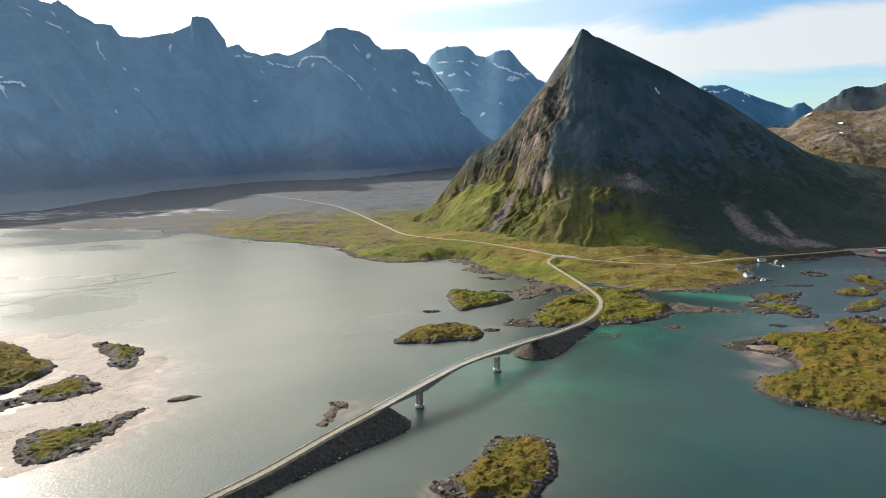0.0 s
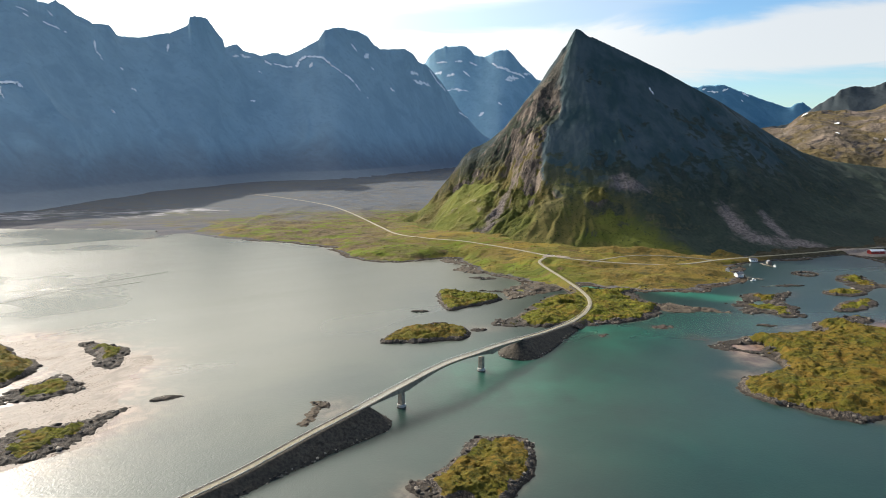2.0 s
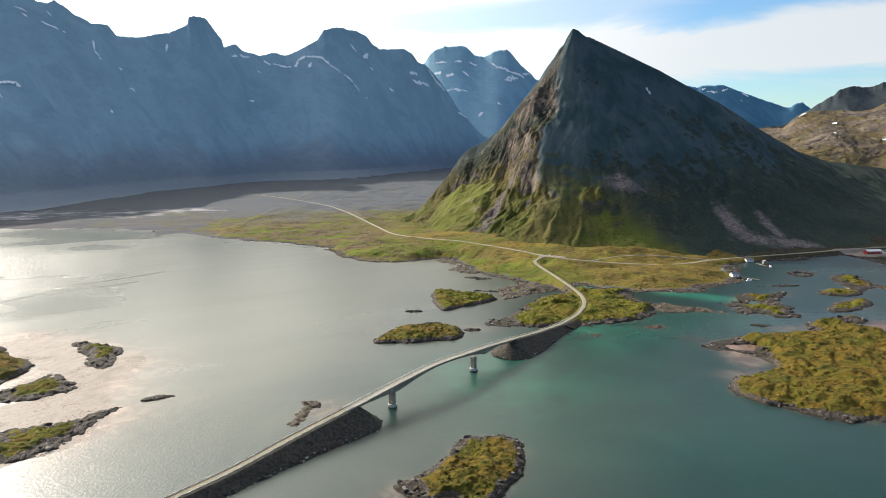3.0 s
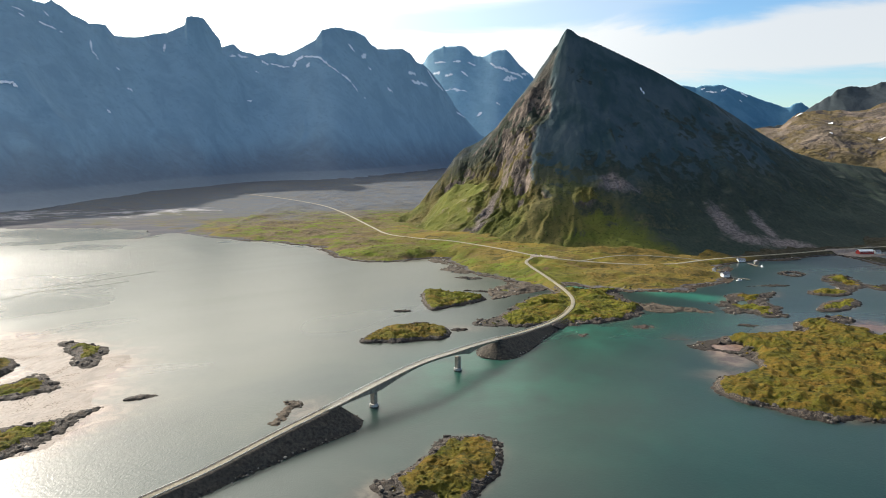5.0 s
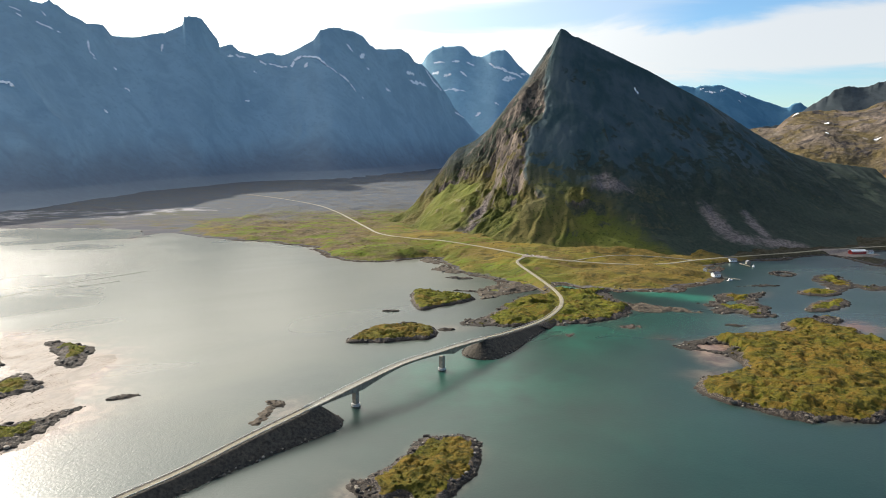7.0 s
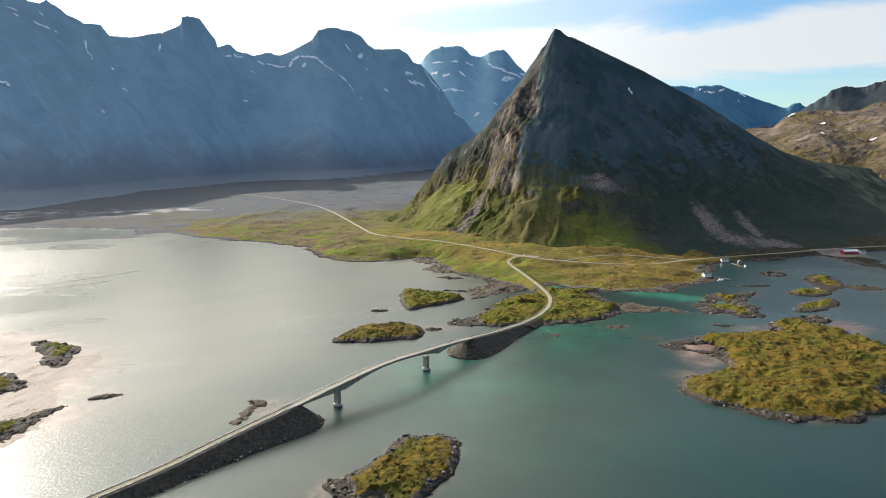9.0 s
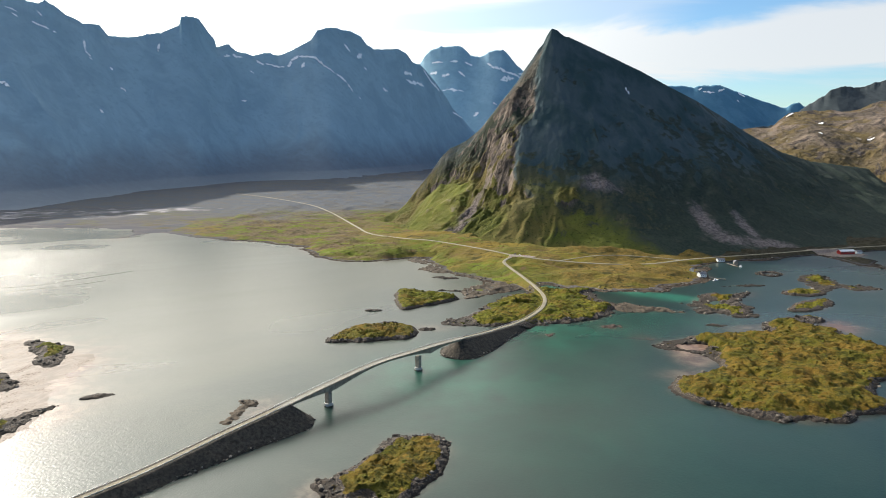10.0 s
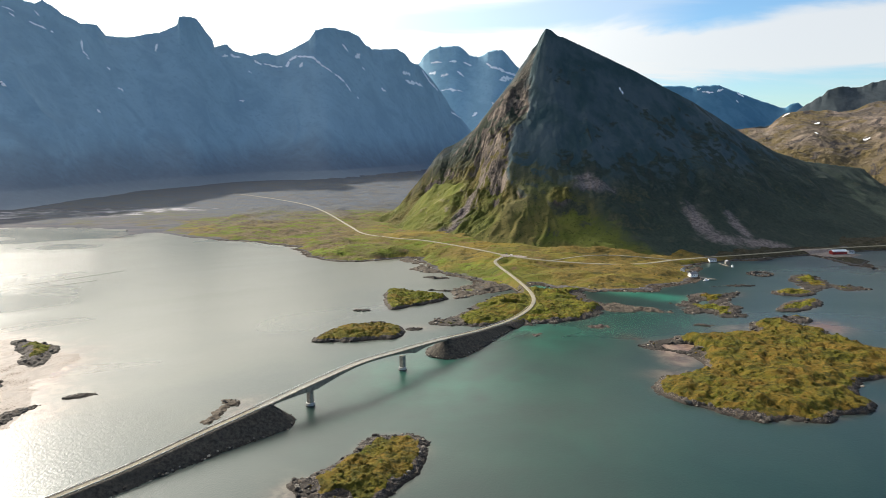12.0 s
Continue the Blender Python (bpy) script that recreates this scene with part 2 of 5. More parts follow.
def make_mountain():
    """The steep near mountain: dark rock, grass on its gentler ground, gullies, scree fans."""
    m, tr = material("mountain_rock_and_grass")
    geo = tr.n("ShaderNodeNewGeometry")
    p = geo.outputs["Position"]
    up = tr.n("ShaderNodeSeparateXYZ", {0: geo.outputs["Normal"]}).outputs[2]
    z = tr.n("ShaderNodeSeparateXYZ", {0: p}).outputs[2]
    big = tr.noise(p, 0.012, 4.0, 0.55, 0.6)
    mid = tr.noise(tr.scaled(p, 1.0, 1.0, 0.45), 0.045, 6.0, 0.62, 0.7)
    fine = tr.noise(p, 0.22, 5.0, 0.65)
    rock = tr.mix(tr.span(mid, 0.35, 0.65), (0.062, 0.052, 0.047), (0.31, 0.245, 0.195))
    crack = tr.noise(tr.scaled(p, 1.0, 1.0, 0.25), 0.11, 5.0, 0.7, 1.0)
    rock = tr.mix(tr.span(crack, 0.52, 0.64), rock, (0.045, 0.040, 0.036))
    rock = tr.mix(tr.span(fine, 0.58, 0.72), rock, (0.040, 0.036, 0.032))
    broad = tr.noise(tr.scaled(p, 1.0, 1.0, 0.5), 0.016, 5.0, 0.55, 0.5)
    # rock off the west face: shade and blue haze put into its colour
    shaded_rock = tr.mix(tr.span(tr.math("ADD", broad, tr.math("MULTIPLY", tr.math("SUBTRACT", mid, 0.5), 0.45)), 0.34, 0.68), (0.035, 0.064, 0.070), (0.074, 0.100, 0.110))
    bare = tr.n("ShaderNodeAttribute", attribute_name="bare").outputs["Fac"]
    shaded_rock = tr.mix(tr.span(tr.math("ADD", z, tr.math("MULTIPLY", big, 80.0)), 175.0, 105.0), shaded_rock, tr.mix(tr.span(fine, 0.4, 0.6), (0.048, 0.052, 0.034), (0.080, 0.078, 0.046)))
    # black lichen towards the summit
    rock = tr.mix(tr.math("MULTIPLY", tr.span(tr.math("ADD", z, tr.math("MULTIPLY", mid, 90.0)), 265.0, 330.0), 0.8), rock, tr.mix(tr.span(fine, 0.35, 0.65), (0.030, 0.034, 0.028), (0.072, 0.068, 0.054)))
    rock = tr.mix(tr.span(tr.math("ADD", bare, tr.math("MULTIPLY", tr.math("SUBTRACT", big, 0.5), 1.2)), 0.2, 0.7), shaded_rock, rock)
    high = tr.span(tr.math('ADD', z, tr.math('MULTIPLY', big, 90.0)), 80.0, 210.0)
    grass = tr.mix(tr.span(big, 0.4, 0.6), (0.098, 0.108, 0.020), (0.128, 0.106, 0.032))
    gold = tr.mix(tr.span(fine, 0.4, 0.6), (0.150, 0.118, 0.030), (0.100, 0.076, 0.026))
    # high grass off the west face takes matching dark tones, painted as shade
    grass = tr.mix(high, grass, tr.mix(bare, (0.050, 0.062, 0.050), gold))
    grass = tr.mix(tr.span(fine, 0.52, 0.7), grass, (0.038, 0.048, 0.011))
    steep = tr.math("ADD", tr.math("ADD", up, tr.math("MULTIPLY", tr.math("SUBTRACT", mid, 0.5), 0.9)), tr.math("ADD", tr.math("MULTIPLY", tr.math("SUBTRACT", big, 0.48), 0.9), tr.math("MULTIPLY", bare, 0.27)))
    # shade painted on the slope east of the spur, in dark birch and crowberry tones
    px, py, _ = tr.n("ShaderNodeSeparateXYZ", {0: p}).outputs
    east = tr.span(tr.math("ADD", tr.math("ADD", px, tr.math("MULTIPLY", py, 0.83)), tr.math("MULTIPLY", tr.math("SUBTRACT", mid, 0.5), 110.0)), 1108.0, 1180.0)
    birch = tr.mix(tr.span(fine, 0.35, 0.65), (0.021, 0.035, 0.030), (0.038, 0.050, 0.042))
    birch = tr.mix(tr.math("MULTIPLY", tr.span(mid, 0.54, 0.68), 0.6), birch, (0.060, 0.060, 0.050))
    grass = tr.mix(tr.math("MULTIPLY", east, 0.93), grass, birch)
    lush = tr.n("ShaderNodeAttribute", attribute_name="lush").outputs["Fac"]
    meadow = tr.mix(tr.span(mid, 0.42, 0.60), (0.098, 0.112, 0.016), (0.142, 0.142, 0.022))
    meadow = tr.mix(tr.math("MULTIPLY", tr.span(mid, 0.56, 0.66), 0.75), meadow, (0.20, 0.165, 0.13))
    grass = tr.mix(lush, grass, meadow)
    low = tr.math("ADD", tr.span(z, 260.0, 30.0, False), tr.math("MULTIPLY", lush, 1.2))
    c = tr.mix(tr.span(tr.math("ADD", steep, tr.math("MULTIPLY", low, 0.22)), 0.80, 0.94), rock, grass)
    # scree below the gullies
    fan = None
    for (sx, sy, rx, ry, turn) in SCREE:
        v = spot(tr, p, sx, sy, rx, ry, turn)
        fan = v if fan is None else tr.math("MAXIMUM", fan, v)
    scree = tr.mix(tr.span(fine, 0.3, 0.7), (0.085, 0.070, 0.066), (0.235, 0.196, 0.182))
    c = tr.mix(tr.span(tr.math("ADD", fan, tr.math("MULTIPLY", tr.math("SUBTRACT", mid, 0.5), 1.6)), 0.0, 0.75), c, scree)
    finish(tr, c, 0.95, tr.math("ADD", tr.math("ADD", tr.math("MULTIPLY", mid, 2.0), fine), tr.math("MULTIPLY", crack, 0.9)), tr.math("ADD", 0.30, tr.math("MULTIPLY", bare, 0.70)), 6.0, spec=0.12)
    return m


def make_range(name, a, b, heath, top, scrub=None, broken=False):
    m, tr = material(name)
    geo = tr.n("ShaderNodeNewGeometry")
    p = geo.outputs["Position"]
    up = tr.n("ShaderNodeSeparateXYZ", {0: geo.outputs["Normal"]}).outputs[2]
    z = tr.n("ShaderNodeSeparateXYZ", {0: p}).outputs[2]
    mid = tr.noise(tr.scaled(p, 1.0, 1.0, 0.5), 0.010, 6.0, 0.62, 0.6)
    fine = tr.noise(p, 0.05, 5.0, 0.65)
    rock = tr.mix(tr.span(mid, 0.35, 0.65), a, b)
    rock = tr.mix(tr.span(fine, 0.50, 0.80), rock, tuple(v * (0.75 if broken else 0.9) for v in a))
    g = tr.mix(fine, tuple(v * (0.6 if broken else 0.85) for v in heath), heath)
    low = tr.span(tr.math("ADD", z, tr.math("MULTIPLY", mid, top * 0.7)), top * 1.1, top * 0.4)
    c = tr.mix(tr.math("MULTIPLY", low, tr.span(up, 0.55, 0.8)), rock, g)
    # scrub at the foot, tinted with haze to merge into the valley floor
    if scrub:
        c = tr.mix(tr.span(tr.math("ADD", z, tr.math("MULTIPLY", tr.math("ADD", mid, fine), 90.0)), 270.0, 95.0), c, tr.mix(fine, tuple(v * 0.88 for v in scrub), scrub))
    if broken:
        plots = tr.noise(p, 0.0075, 7.0, 0.66, 0.9)
        crags = tr.noise(tr.scaled(p, 1.0, 1.0, 0.5), 0.022, 6.0, 0.7, 0.8)
        c = tr.mix(tr.math("MULTIPLY", tr.span(plots, 0.47, 0.56), 0.85), c, g)
        c = tr.mix(tr.span(crags, 0.52, 0.64), c, (0.066, 0.056, 0.052))
        c = tr.mix(tr.span(crags, 0.40, 0.32), c, (0.20, 0.17, 0.14))
    finish(tr, c, 0.95, tr.math("ADD", mid, tr.math("MULTIPLY", fine, 0.9 if broken else 0.2)), 1.0 if broken else 0.16, 25.0, spec=0.1)
    return m


def make_snow():
    m, tr = material("old_snow")
    p = tr.n("ShaderNodeNewGeometry").outputs["Position"]
    n = tr.noise(p, 0.08, 4.0)
    finish(tr, tr.mix(n, (0.84, 0.86, 0.90), (0.92, 0.93, 0.95)), 0.7, n, 0.3, 2.0)
    return m


def make_water():
    m, tr = material("sea_water")
    p = tr.n("ShaderNodeNewGeometry").outputs["Position"]
    sand = tr.n("ShaderNodeAttribute", attribute_name="sand").outputs["Fac"]
    green = tr.n("ShaderNodeAttribute", attribute_name="green").outputs["Fac"]
    big = tr.noise(p, 0.008, 4.0, 0.5, 0.8)
    px, py, _ = tr.n("ShaderNodeSeparateXYZ", {0: p}).outputs
    c = tr.mix(tr.span(big, 0.35, 0.7), (0.008, 0.025, 0.021), (0.015, 0.034, 0.027))
    # the western half of the sound is shallow over pale sand
    west = tr.span(tr.math("ADD", tr.math("SUBTRACT", tr.math("MULTIPLY", py, 0.62), px), tr.math("MULTIPLY", tr.math("SUBTRACT", big, 0.5), 260.0)), 270.0, 520.0)
    c = tr.mix(west, c, (0.058, 0.066, 0.046))
    c = tr.mix(tr.math('MULTIPLY', green, 0.8), c, (0.024, 0.150, 0.096))
    weed = tr.noise(p, 0.09, 5.0, 0.62, 0.8)
    c = tr.mix(sand, c, tr.mix(tr.span(weed, 0.40, 0.62), (0.115, 0.062, 0.045), (0.26, 0.185, 0.13)))
    kelp = tr.n("ShaderNodeAttribute", attribute_name="weed").outputs["Fac"]
    c = tr.mix(tr.math("MULTIPLY", kelp, tr.span(weed, 0.36, 0.56)), c, (0.090, 0.034, 0.022))
    ripple = tr.noise(tr.turned(p, 30, 1.0, 0.6, 1.0), 0.85, 3.0, 0.6, 0.3)
    swell = tr.noise(tr.turned(p, 20, 1.0, 0.5, 1.0), 0.11, 3.0, 0.5)
    patch = tr.noise(tr.turned(p, 70, 1.0, 0.35, 1.0), 0.006, 3.0, 0.5, 0.8)
    # two gusts ruffle the sound
    fray = tr.math("MULTIPLY", tr.math("SUBTRACT", patch, 0.5), 1.2)
    near_gust = tr.span(tr.math("ADD", spot(tr, p, -165, 330, 150, 110, 0), fray), 0.0, 0.6)
    far_gust = tr.span(tr.math("ADD", spot(tr, p, -520, 860, 260, 330, 0), fray), 0.0, 0.6)
    gust = tr.math("ADD", tr.math("MULTIPLY", near_gust, 0.33), tr.math("MULTIPLY", far_gust, 1.1))
    chop = tr.noise(tr.turned(p, 20, 1.0, 0.45, 1.0), 0.42, 3.0, 0.55, 0.3)
    h = tr.math("ADD", tr.math("ADD", tr.math("MULTIPLY", ripple, 1.1), tr.math("MULTIPLY", swell, 1.0)), tr.math("MULTIPLY", tr.math("MULTIPLY", chop, far_gust), 3.6))
    bump = tr.n("ShaderNodeBump", {"Height": h, "Strength": tr.math("ADD", tr.math("MULTIPLY", patch, 0.35), gust), "Distance": 0.35}).outputs[0]
    tr.n("ShaderNodeOutputMaterial", {0: tr.n("ShaderNodeBsdfPrincipled", {"Base Color": c, "Roughness": tr.math("ADD", WATER_ROUGH - 0.11, tr.math("MULTIPLY", patch, 0.22)), "IOR": 1.333, "Normal": bump})})
    return m


def make_plain(name, a, b, scale, rough=0.8, bump=0.3, dist=0.05, metal=0.0):
    """A surface of two close tones with grain and stains."""
    m, tr = material(name)
    p = tr.n("ShaderNodeNewGeometry").outputs["Position"]
    n = tr.noise(p, scale, 5.0, 0.6)
    s = tr.noise(p, scale * 0.12, 3.0)
    c = tr.mix(tr.span(n, 0.3, 0.7), a, b)
    c = tr.mix(tr.math("MULTIPLY", tr.span(s, 0.5, 0.75), 0.5), c, tuple(v * 0.6 for v in a))
    finish(tr, c, rough, n, bump, dist, metal)
    return m


SCREE = [(100, 1120, 17, 62, -36), (74, 1080, 34, 22, -25), (460, 1042, 22, 60, 6), (482, 1008, 44, 22, 4), (526, 1050, 15, 50, 14), (548, 1012, 62, 22, 2), (300, 1064, 44, 15, -4), (285, 1076, 24, 9, 12)]
WATER_ROUGH = 0.29
TURF, FRESH = make_turf('heather_turf', (0.104, 0.092, 0.010), (0.150, 0.094, 0.015), (0.082, 0.098, 0.009)), make_turf('fresh_turf', (0.115, 0.120, 0.009), (0.135, 0.115, 0.012), (0.095, 0.125, 0.009))
ROCK, STONE, SAND, LAND = make_shore_rock(), make_boulder(), make_sand(), make_land()
MOUNTAIN, SNOW, WATER = make_mountain(), make_snow(), make_water()
# haze over distance is put into the range's blue base colours
HAZED_RANGE = make_range("hazed_range", (0.245, 0.360, 0.435), (0.295, 0.425, 0.500), (0.250, 0.320, 0.360), 330.0, (0.195, 0.228, 0.265))
# both farthest mountains have aerial haze painted in as blue rock
HAZED_FAR = make_range("hazed_far", (0.215, 0.355, 0.450), (0.265, 0.420, 0.520), (0.25, 0.34, 0.40), 200.0)
HAZED_BLUE = make_range("hazed_blue", (0.072, 0.180, 0.270), (0.098, 0.220, 0.315), (0.10, 0.18, 0.225), 200.0)
DARK_HILL = make_range("dark_hill", (0.040, 0.052, 0.058), (0.070, 0.083, 0.090), (0.066, 0.070, 0.060), 330.0)
BROWN = make_range("brown_hill", (0.095, 0.080, 0.068), (0.215, 0.168, 0.135), (0.165, 0.124, 0.052), 330.0, broken=True)
SCRUB = make_plain('scrub', (0.070, 0.082, 0.016), (0.110, 0.115, 0.020), 0.4, 0.95, 0.8, 0.4)
ASPHALT = make_plain("pale_asphalt", (0.19, 0.170, 0.122), (0.28, 0.250, 0.180), 0.6, 0.9)
CONCRETE = make_plain("concrete", (0.36, 0.35, 0.33), (0.47, 0.46, 0.43), 0.8, 0.85)
STAINED = make_plain("stained_concrete", (0.19, 0.165, 0.13), (0.33, 0.295, 0.24), 0.35, 0.9)
SHOAL = make_plain("shell_gravel", (0.036, 0.028, 0.019), (0.105, 0.081, 0.056), 0.5, 0.95, 0.9, 0.4)
REEF = make_plain("red_brown_weed", (0.022, 0.013, 0.010), (0.060, 0.036, 0.025), 0.5, 0.8, 0.9, 0.4)
DECKING = make_plain("worn_road_surface", (0.28, 0.26, 0.21), (0.38, 0.355, 0.295), 0.7, 0.9)
WET_CONCRETE = make_plain("wet_concrete", (0.06, 0.06, 0.05), (0.12, 0.11, 0.09), 0.9, 0.6)
FILL = make_plain("quarry_fill", (0.030, 0.025, 0.019), (0.078, 0.066, 0.050), 0.5, 0.95, 0.8, 0.6)
STEEL = make_plain("galvanised_steel", (0.42, 0.42, 0.42), (0.55, 0.55, 0.55), 2.0, 0.5, 0.1, 0.01, 0.6)
WHITE = make_plain("white_boards", (0.70, 0.70, 0.68), (0.82, 0.82, 0.80), 1.5, 0.7)
RED = make_plain("red_boards", (0.30, 0.035, 0.030), (0.38, 0.050, 0.042), 1.5, 0.75)
ROOF = make_plain("grey_roof", (0.14, 0.14, 0.15), (0.22, 0.22, 0.23), 1.2, 0.7)
GLASS_DARK = make_plain("dark_pane", (0.02, 0.025, 0.03), (0.035, 0.04, 0.045), 1.0, 0.1)
WOOD = make_plain("weathered_wood", (0.20, 0.17, 0.14), (0.32, 0.28, 0.23), 2.0, 0.9)
RUBBER = make_plain("dark_plastic", (0.02, 0.022, 0.024), (0.05, 0.052, 0.055), 1.0, 0.6)

# ======== building helpers ========
rng = np.random.default_rng(7)
TABLE = rng.random((256, 256))


def vnoise(x, y):
    xi, yi = np.floor(x).astype(int), np.floor(y).astype(int)
    fx, fy = x - xi, y - yi
    fx, fy = fx * fx * (3 - 2 * fx), fy * fy * (3 - 2 * fy)
    a, b = TABLE[xi % 256, yi % 256], TABLE[(xi + 1) % 256, yi % 256]
    c, d = TABLE[xi % 256, (yi + 1) % 256], TABLE[(xi + 1) % 256, (yi + 1) % 256]
    return (a * (1 - fx) + b * fx) * (1 - fy) + (c * (1 - fx) + d * fx) * fy - 0.5


def fbm(x, y, size, octaves=5, gain=0.5, shift=0.0):
    """Noise of about -1 to 1 whose largest waves are `size` metres long."""
    x, y = np.asarray(x, float) / size + 17.3 + shift, np.asarray(y, float) / size + 41.7 + shift * 1.7
    out, amp = 0.0, 1.0
    for _ in range(octaves):
        out = out + amp * vnoise(x, y)
        x, y, amp = x * 2.03 + 5.1, y * 2.03 + 9.7, amp * gain
    return out * 1.6


def ridged(x, y, size, octaves=4, shift=0.0):
    x, y = np.asarray(x, float) / size + 7.3 + shift, np.asarray(y, float) / size + 3.7 + shift
    out, amp = 0.0, 1.0
    for _ in range(octaves):
        out = out + amp * (1 - 4 * np.abs(vnoise(x, y)))
        x, y, amp = x * 2.1 + 3.3, y * 2.1 + 1.9, amp * 0.5
    return out * 0.5


def spline(points, closed=False, per=8):
    """A Catmull-Rom curve through control points of any dimension."""
    p = np.array(points, float)
    n = len(p)
    out = []
    for i in range(n if closed else n - 1):
        a, b, c, d = (p[(i + k) % n] if closed else p[min(max(i + k, 0), n - 1)] for k in (-1, 0, 1, 2))
        for s in np.arange(per) / per:
            out.append(0.5 * (2 * b + (c - a) * s + (2 * a - 5 * b + 4 * c - d) * s * s + (3 * b - a - 3 * c + d) * s ** 3))
    if not closed:
        out.append(p[-1])
    return np.array(out)


def along(px, py, line):
    """Distance on the plan to a polyline, and the line's other values (height and so on) at the nearest place."""
    line = np.asarray(line, float)
    best = np.full(px.shape, 1e9)
    vals = np.zeros(px.shape + (line.shape[1] - 2,))
    for a, b in zip(line[:-1], line[1:]):
        d = b[:2] - a[:2]
        k = np.clip(((px - a[0]) * d[0] + (py - a[1]) * d[1]) / (d @ d + 1e-9), 0, 1)
        r = np.hypot(px - a[0] - k * d[0], py - a[1] - k * d[1])
        hit = r < best
        best = np.where(hit, r, best)
        if line.shape[1] > 2:
            vals = np.where(hit[..., None], a[2:] + k[..., None] * (b[2:] - a[2:]), vals)
    return best, vals


def inside(px, py, outline):
    """Signed distance to a closed outline on the plan, positive inside."""
    ring = np.vstack([outline, outline[:1]])
    d, _ = along(px, py, ring[:, :2])
    odd = np.zeros(px.shape, bool)
    for (x0, y0), (x1, y1) in zip(ring[:-1, :2], ring[1:, :2]):
        if y0 != y1:
            odd ^= ((y0 > py) != (y1 > py)) & (px < (x1 - x0) * (py - y0) / (y1 - y0) + x0)
    return np.where(odd, d, -d)


def grid_mesh(name, x, y, z, keep=None, smooth=True):
    """A mesh from arrays of rows and columns; keep: which faces to make."""
    r, c = x.shape
    i = np.arange(r * c).reshape(r, c)
    quads = np.stack([i[:-1, :-1], i[:-1, 1:], i[1:, 1:], i[1:, :-1]], -1).reshape(-1, 4)
    if keep is not None:
        quads = quads[keep.reshape(-1)]
    used, quads = np.unique(quads, return_inverse=True)
    quads = quads.reshape(-1, 4)
    co = np.stack([x.ravel(), y.ravel(), z.ravel()], 1)[used]
    me = bpy.data.meshes.new(name)
    me.vertices.add(len(co))
    me.vertices.foreach_set("co", co.astype(np.float32).ravel())
    me.loops.add(quads.size)
    me.loops.foreach_set("vertex_index", quads.astype(np.int32).ravel())
    me.polygons.add(len(quads))
    me.polygons.foreach_set("loop_start", np.arange(0, quads.size, 4, dtype=np.int32))
    me.polygons.foreach_set("use_smooth", np.full(len(quads), smooth))
    me.update(calc_edges=True)
    return me, used


def put(name, me, mat, parent=None, label=""):
    ob = new(name, me)
    if mat is not None and not me.materials:
        me.materials.append(mat)
    ob.parent = parent
    if label:
        ob["label"] = label
    return ob


def part(name, bm, mat, parent, label=""):
    me = bpy.data.meshes.new(name)
    bm.to_mesh(me)
    bm.free()
    return put(name, me, mat, parent, label)


def thing(name, x, y, z, label, category, group="", kind=""):
    ob = new(name)
    ob.empty_display_size = 0.5
    ob.location = (x, y, z)
    return tagged(ob, label, category, group, kind)


def box(bm, x0, y0, z0, x1, y1, z1, bevel=0.0):
    made = bmesh.ops.create_cube(bm, size=1.0, matrix=Matrix.Translation(((x0 + x1) / 2, (y0 + y1) / 2, (z0 + z1) / 2)) @ Matrix.Diagonal((x1 - x0, y1 - y0, z1 - z0, 1)))
    if bevel:
        edges = list({e for v in made["verts"] for e in v.link_edges})
        bmesh.ops.bevel(bm, geom=edges, offset=bevel, segments=1, affect="EDGES")
    return bm


def sweep(line, section, name):
    """A mesh drawn along a line of x, y, z: section is a list of (offset to the right, height) or a function of the step."""
    line = np.asarray(line, float)
    t = np.gradient(line[:, :2], axis=0)
    t /= np.linalg.norm(t, axis=1)[:, None] + 1e-9
    right = np.stack([t[:, 1], -t[:, 0]], 1)
    rows = []
    for k in range(len(line)):
        sec = section(k / (len(line) - 1)) if callable(section) else section
        rows.append([(*(line[k, :2] + right[k] * o), line[k, 2] + h) for o, h in sec])
    n = len(rows[0])
    verts = [v for row in rows for v in row]
    faces = [(k * n + i, k * n + (i + 1) % n, (k + 1) * n + (i + 1) % n, (k + 1) * n + i) for k in range(len(rows) - 1) for i in range(n)]
    faces += [tuple(range(n)), tuple((len(rows) - 1) * n + i for i in reversed(range(n)))]
    me = bpy.data.meshes.new(name)
    me.from_pydata(verts, [], faces)
    bm = bmesh.new()
    bm.from_mesh(me)
    bmesh.ops.recalc_face_normals(bm, faces=bm.faces)
    bm.to_mesh(me)
    bm.free()
    return me

# ======== roads on the plan ========
BRIDGE_ROAD = spline([(-150, 243, 5), (-130, 267, 5), (-109.6, 293.6, 5.2), (-88.7, 320, 6.0), (-64, 354, 8.5), (-40.5, 383, 11.3), (-15.5, 414, 14.6), (12, 448, 17.2), (39, 482, 15.2), (54, 500, 14.2),
                      (73, 523.5, 12), (90, 545, 9.5), (107, 570, 6.8), (124, 594, 5), (141, 622, 4.4), (156, 658, 4.2), (162, 688, 4.2), (162, 717, 4.4), (158, 749, 5), (150, 786, 7), (136, 836, 11), (134, 856, 13), (144, 877, 14)])
MAIN_ROAD = spline([(-560, 2010, 4), (-426, 1870, 4), (-282, 1680, 4), (-199, 1504, 5), (-106, 1233, 9), (-63, 1103, 13), (-5, 1032, 16), (38, 1002, 17), (86, 960, 16), (123, 922, 15), (150, 892, 14),
                    (191, 869, 12), (261, 856, 9), (322, 866, 7), (378, 899, 6), (435, 926, 5), (528, 957, 5), (589, 980, 5), (699, 1014, 5), (900, 1060, 5), (1150, 1120, 6)])
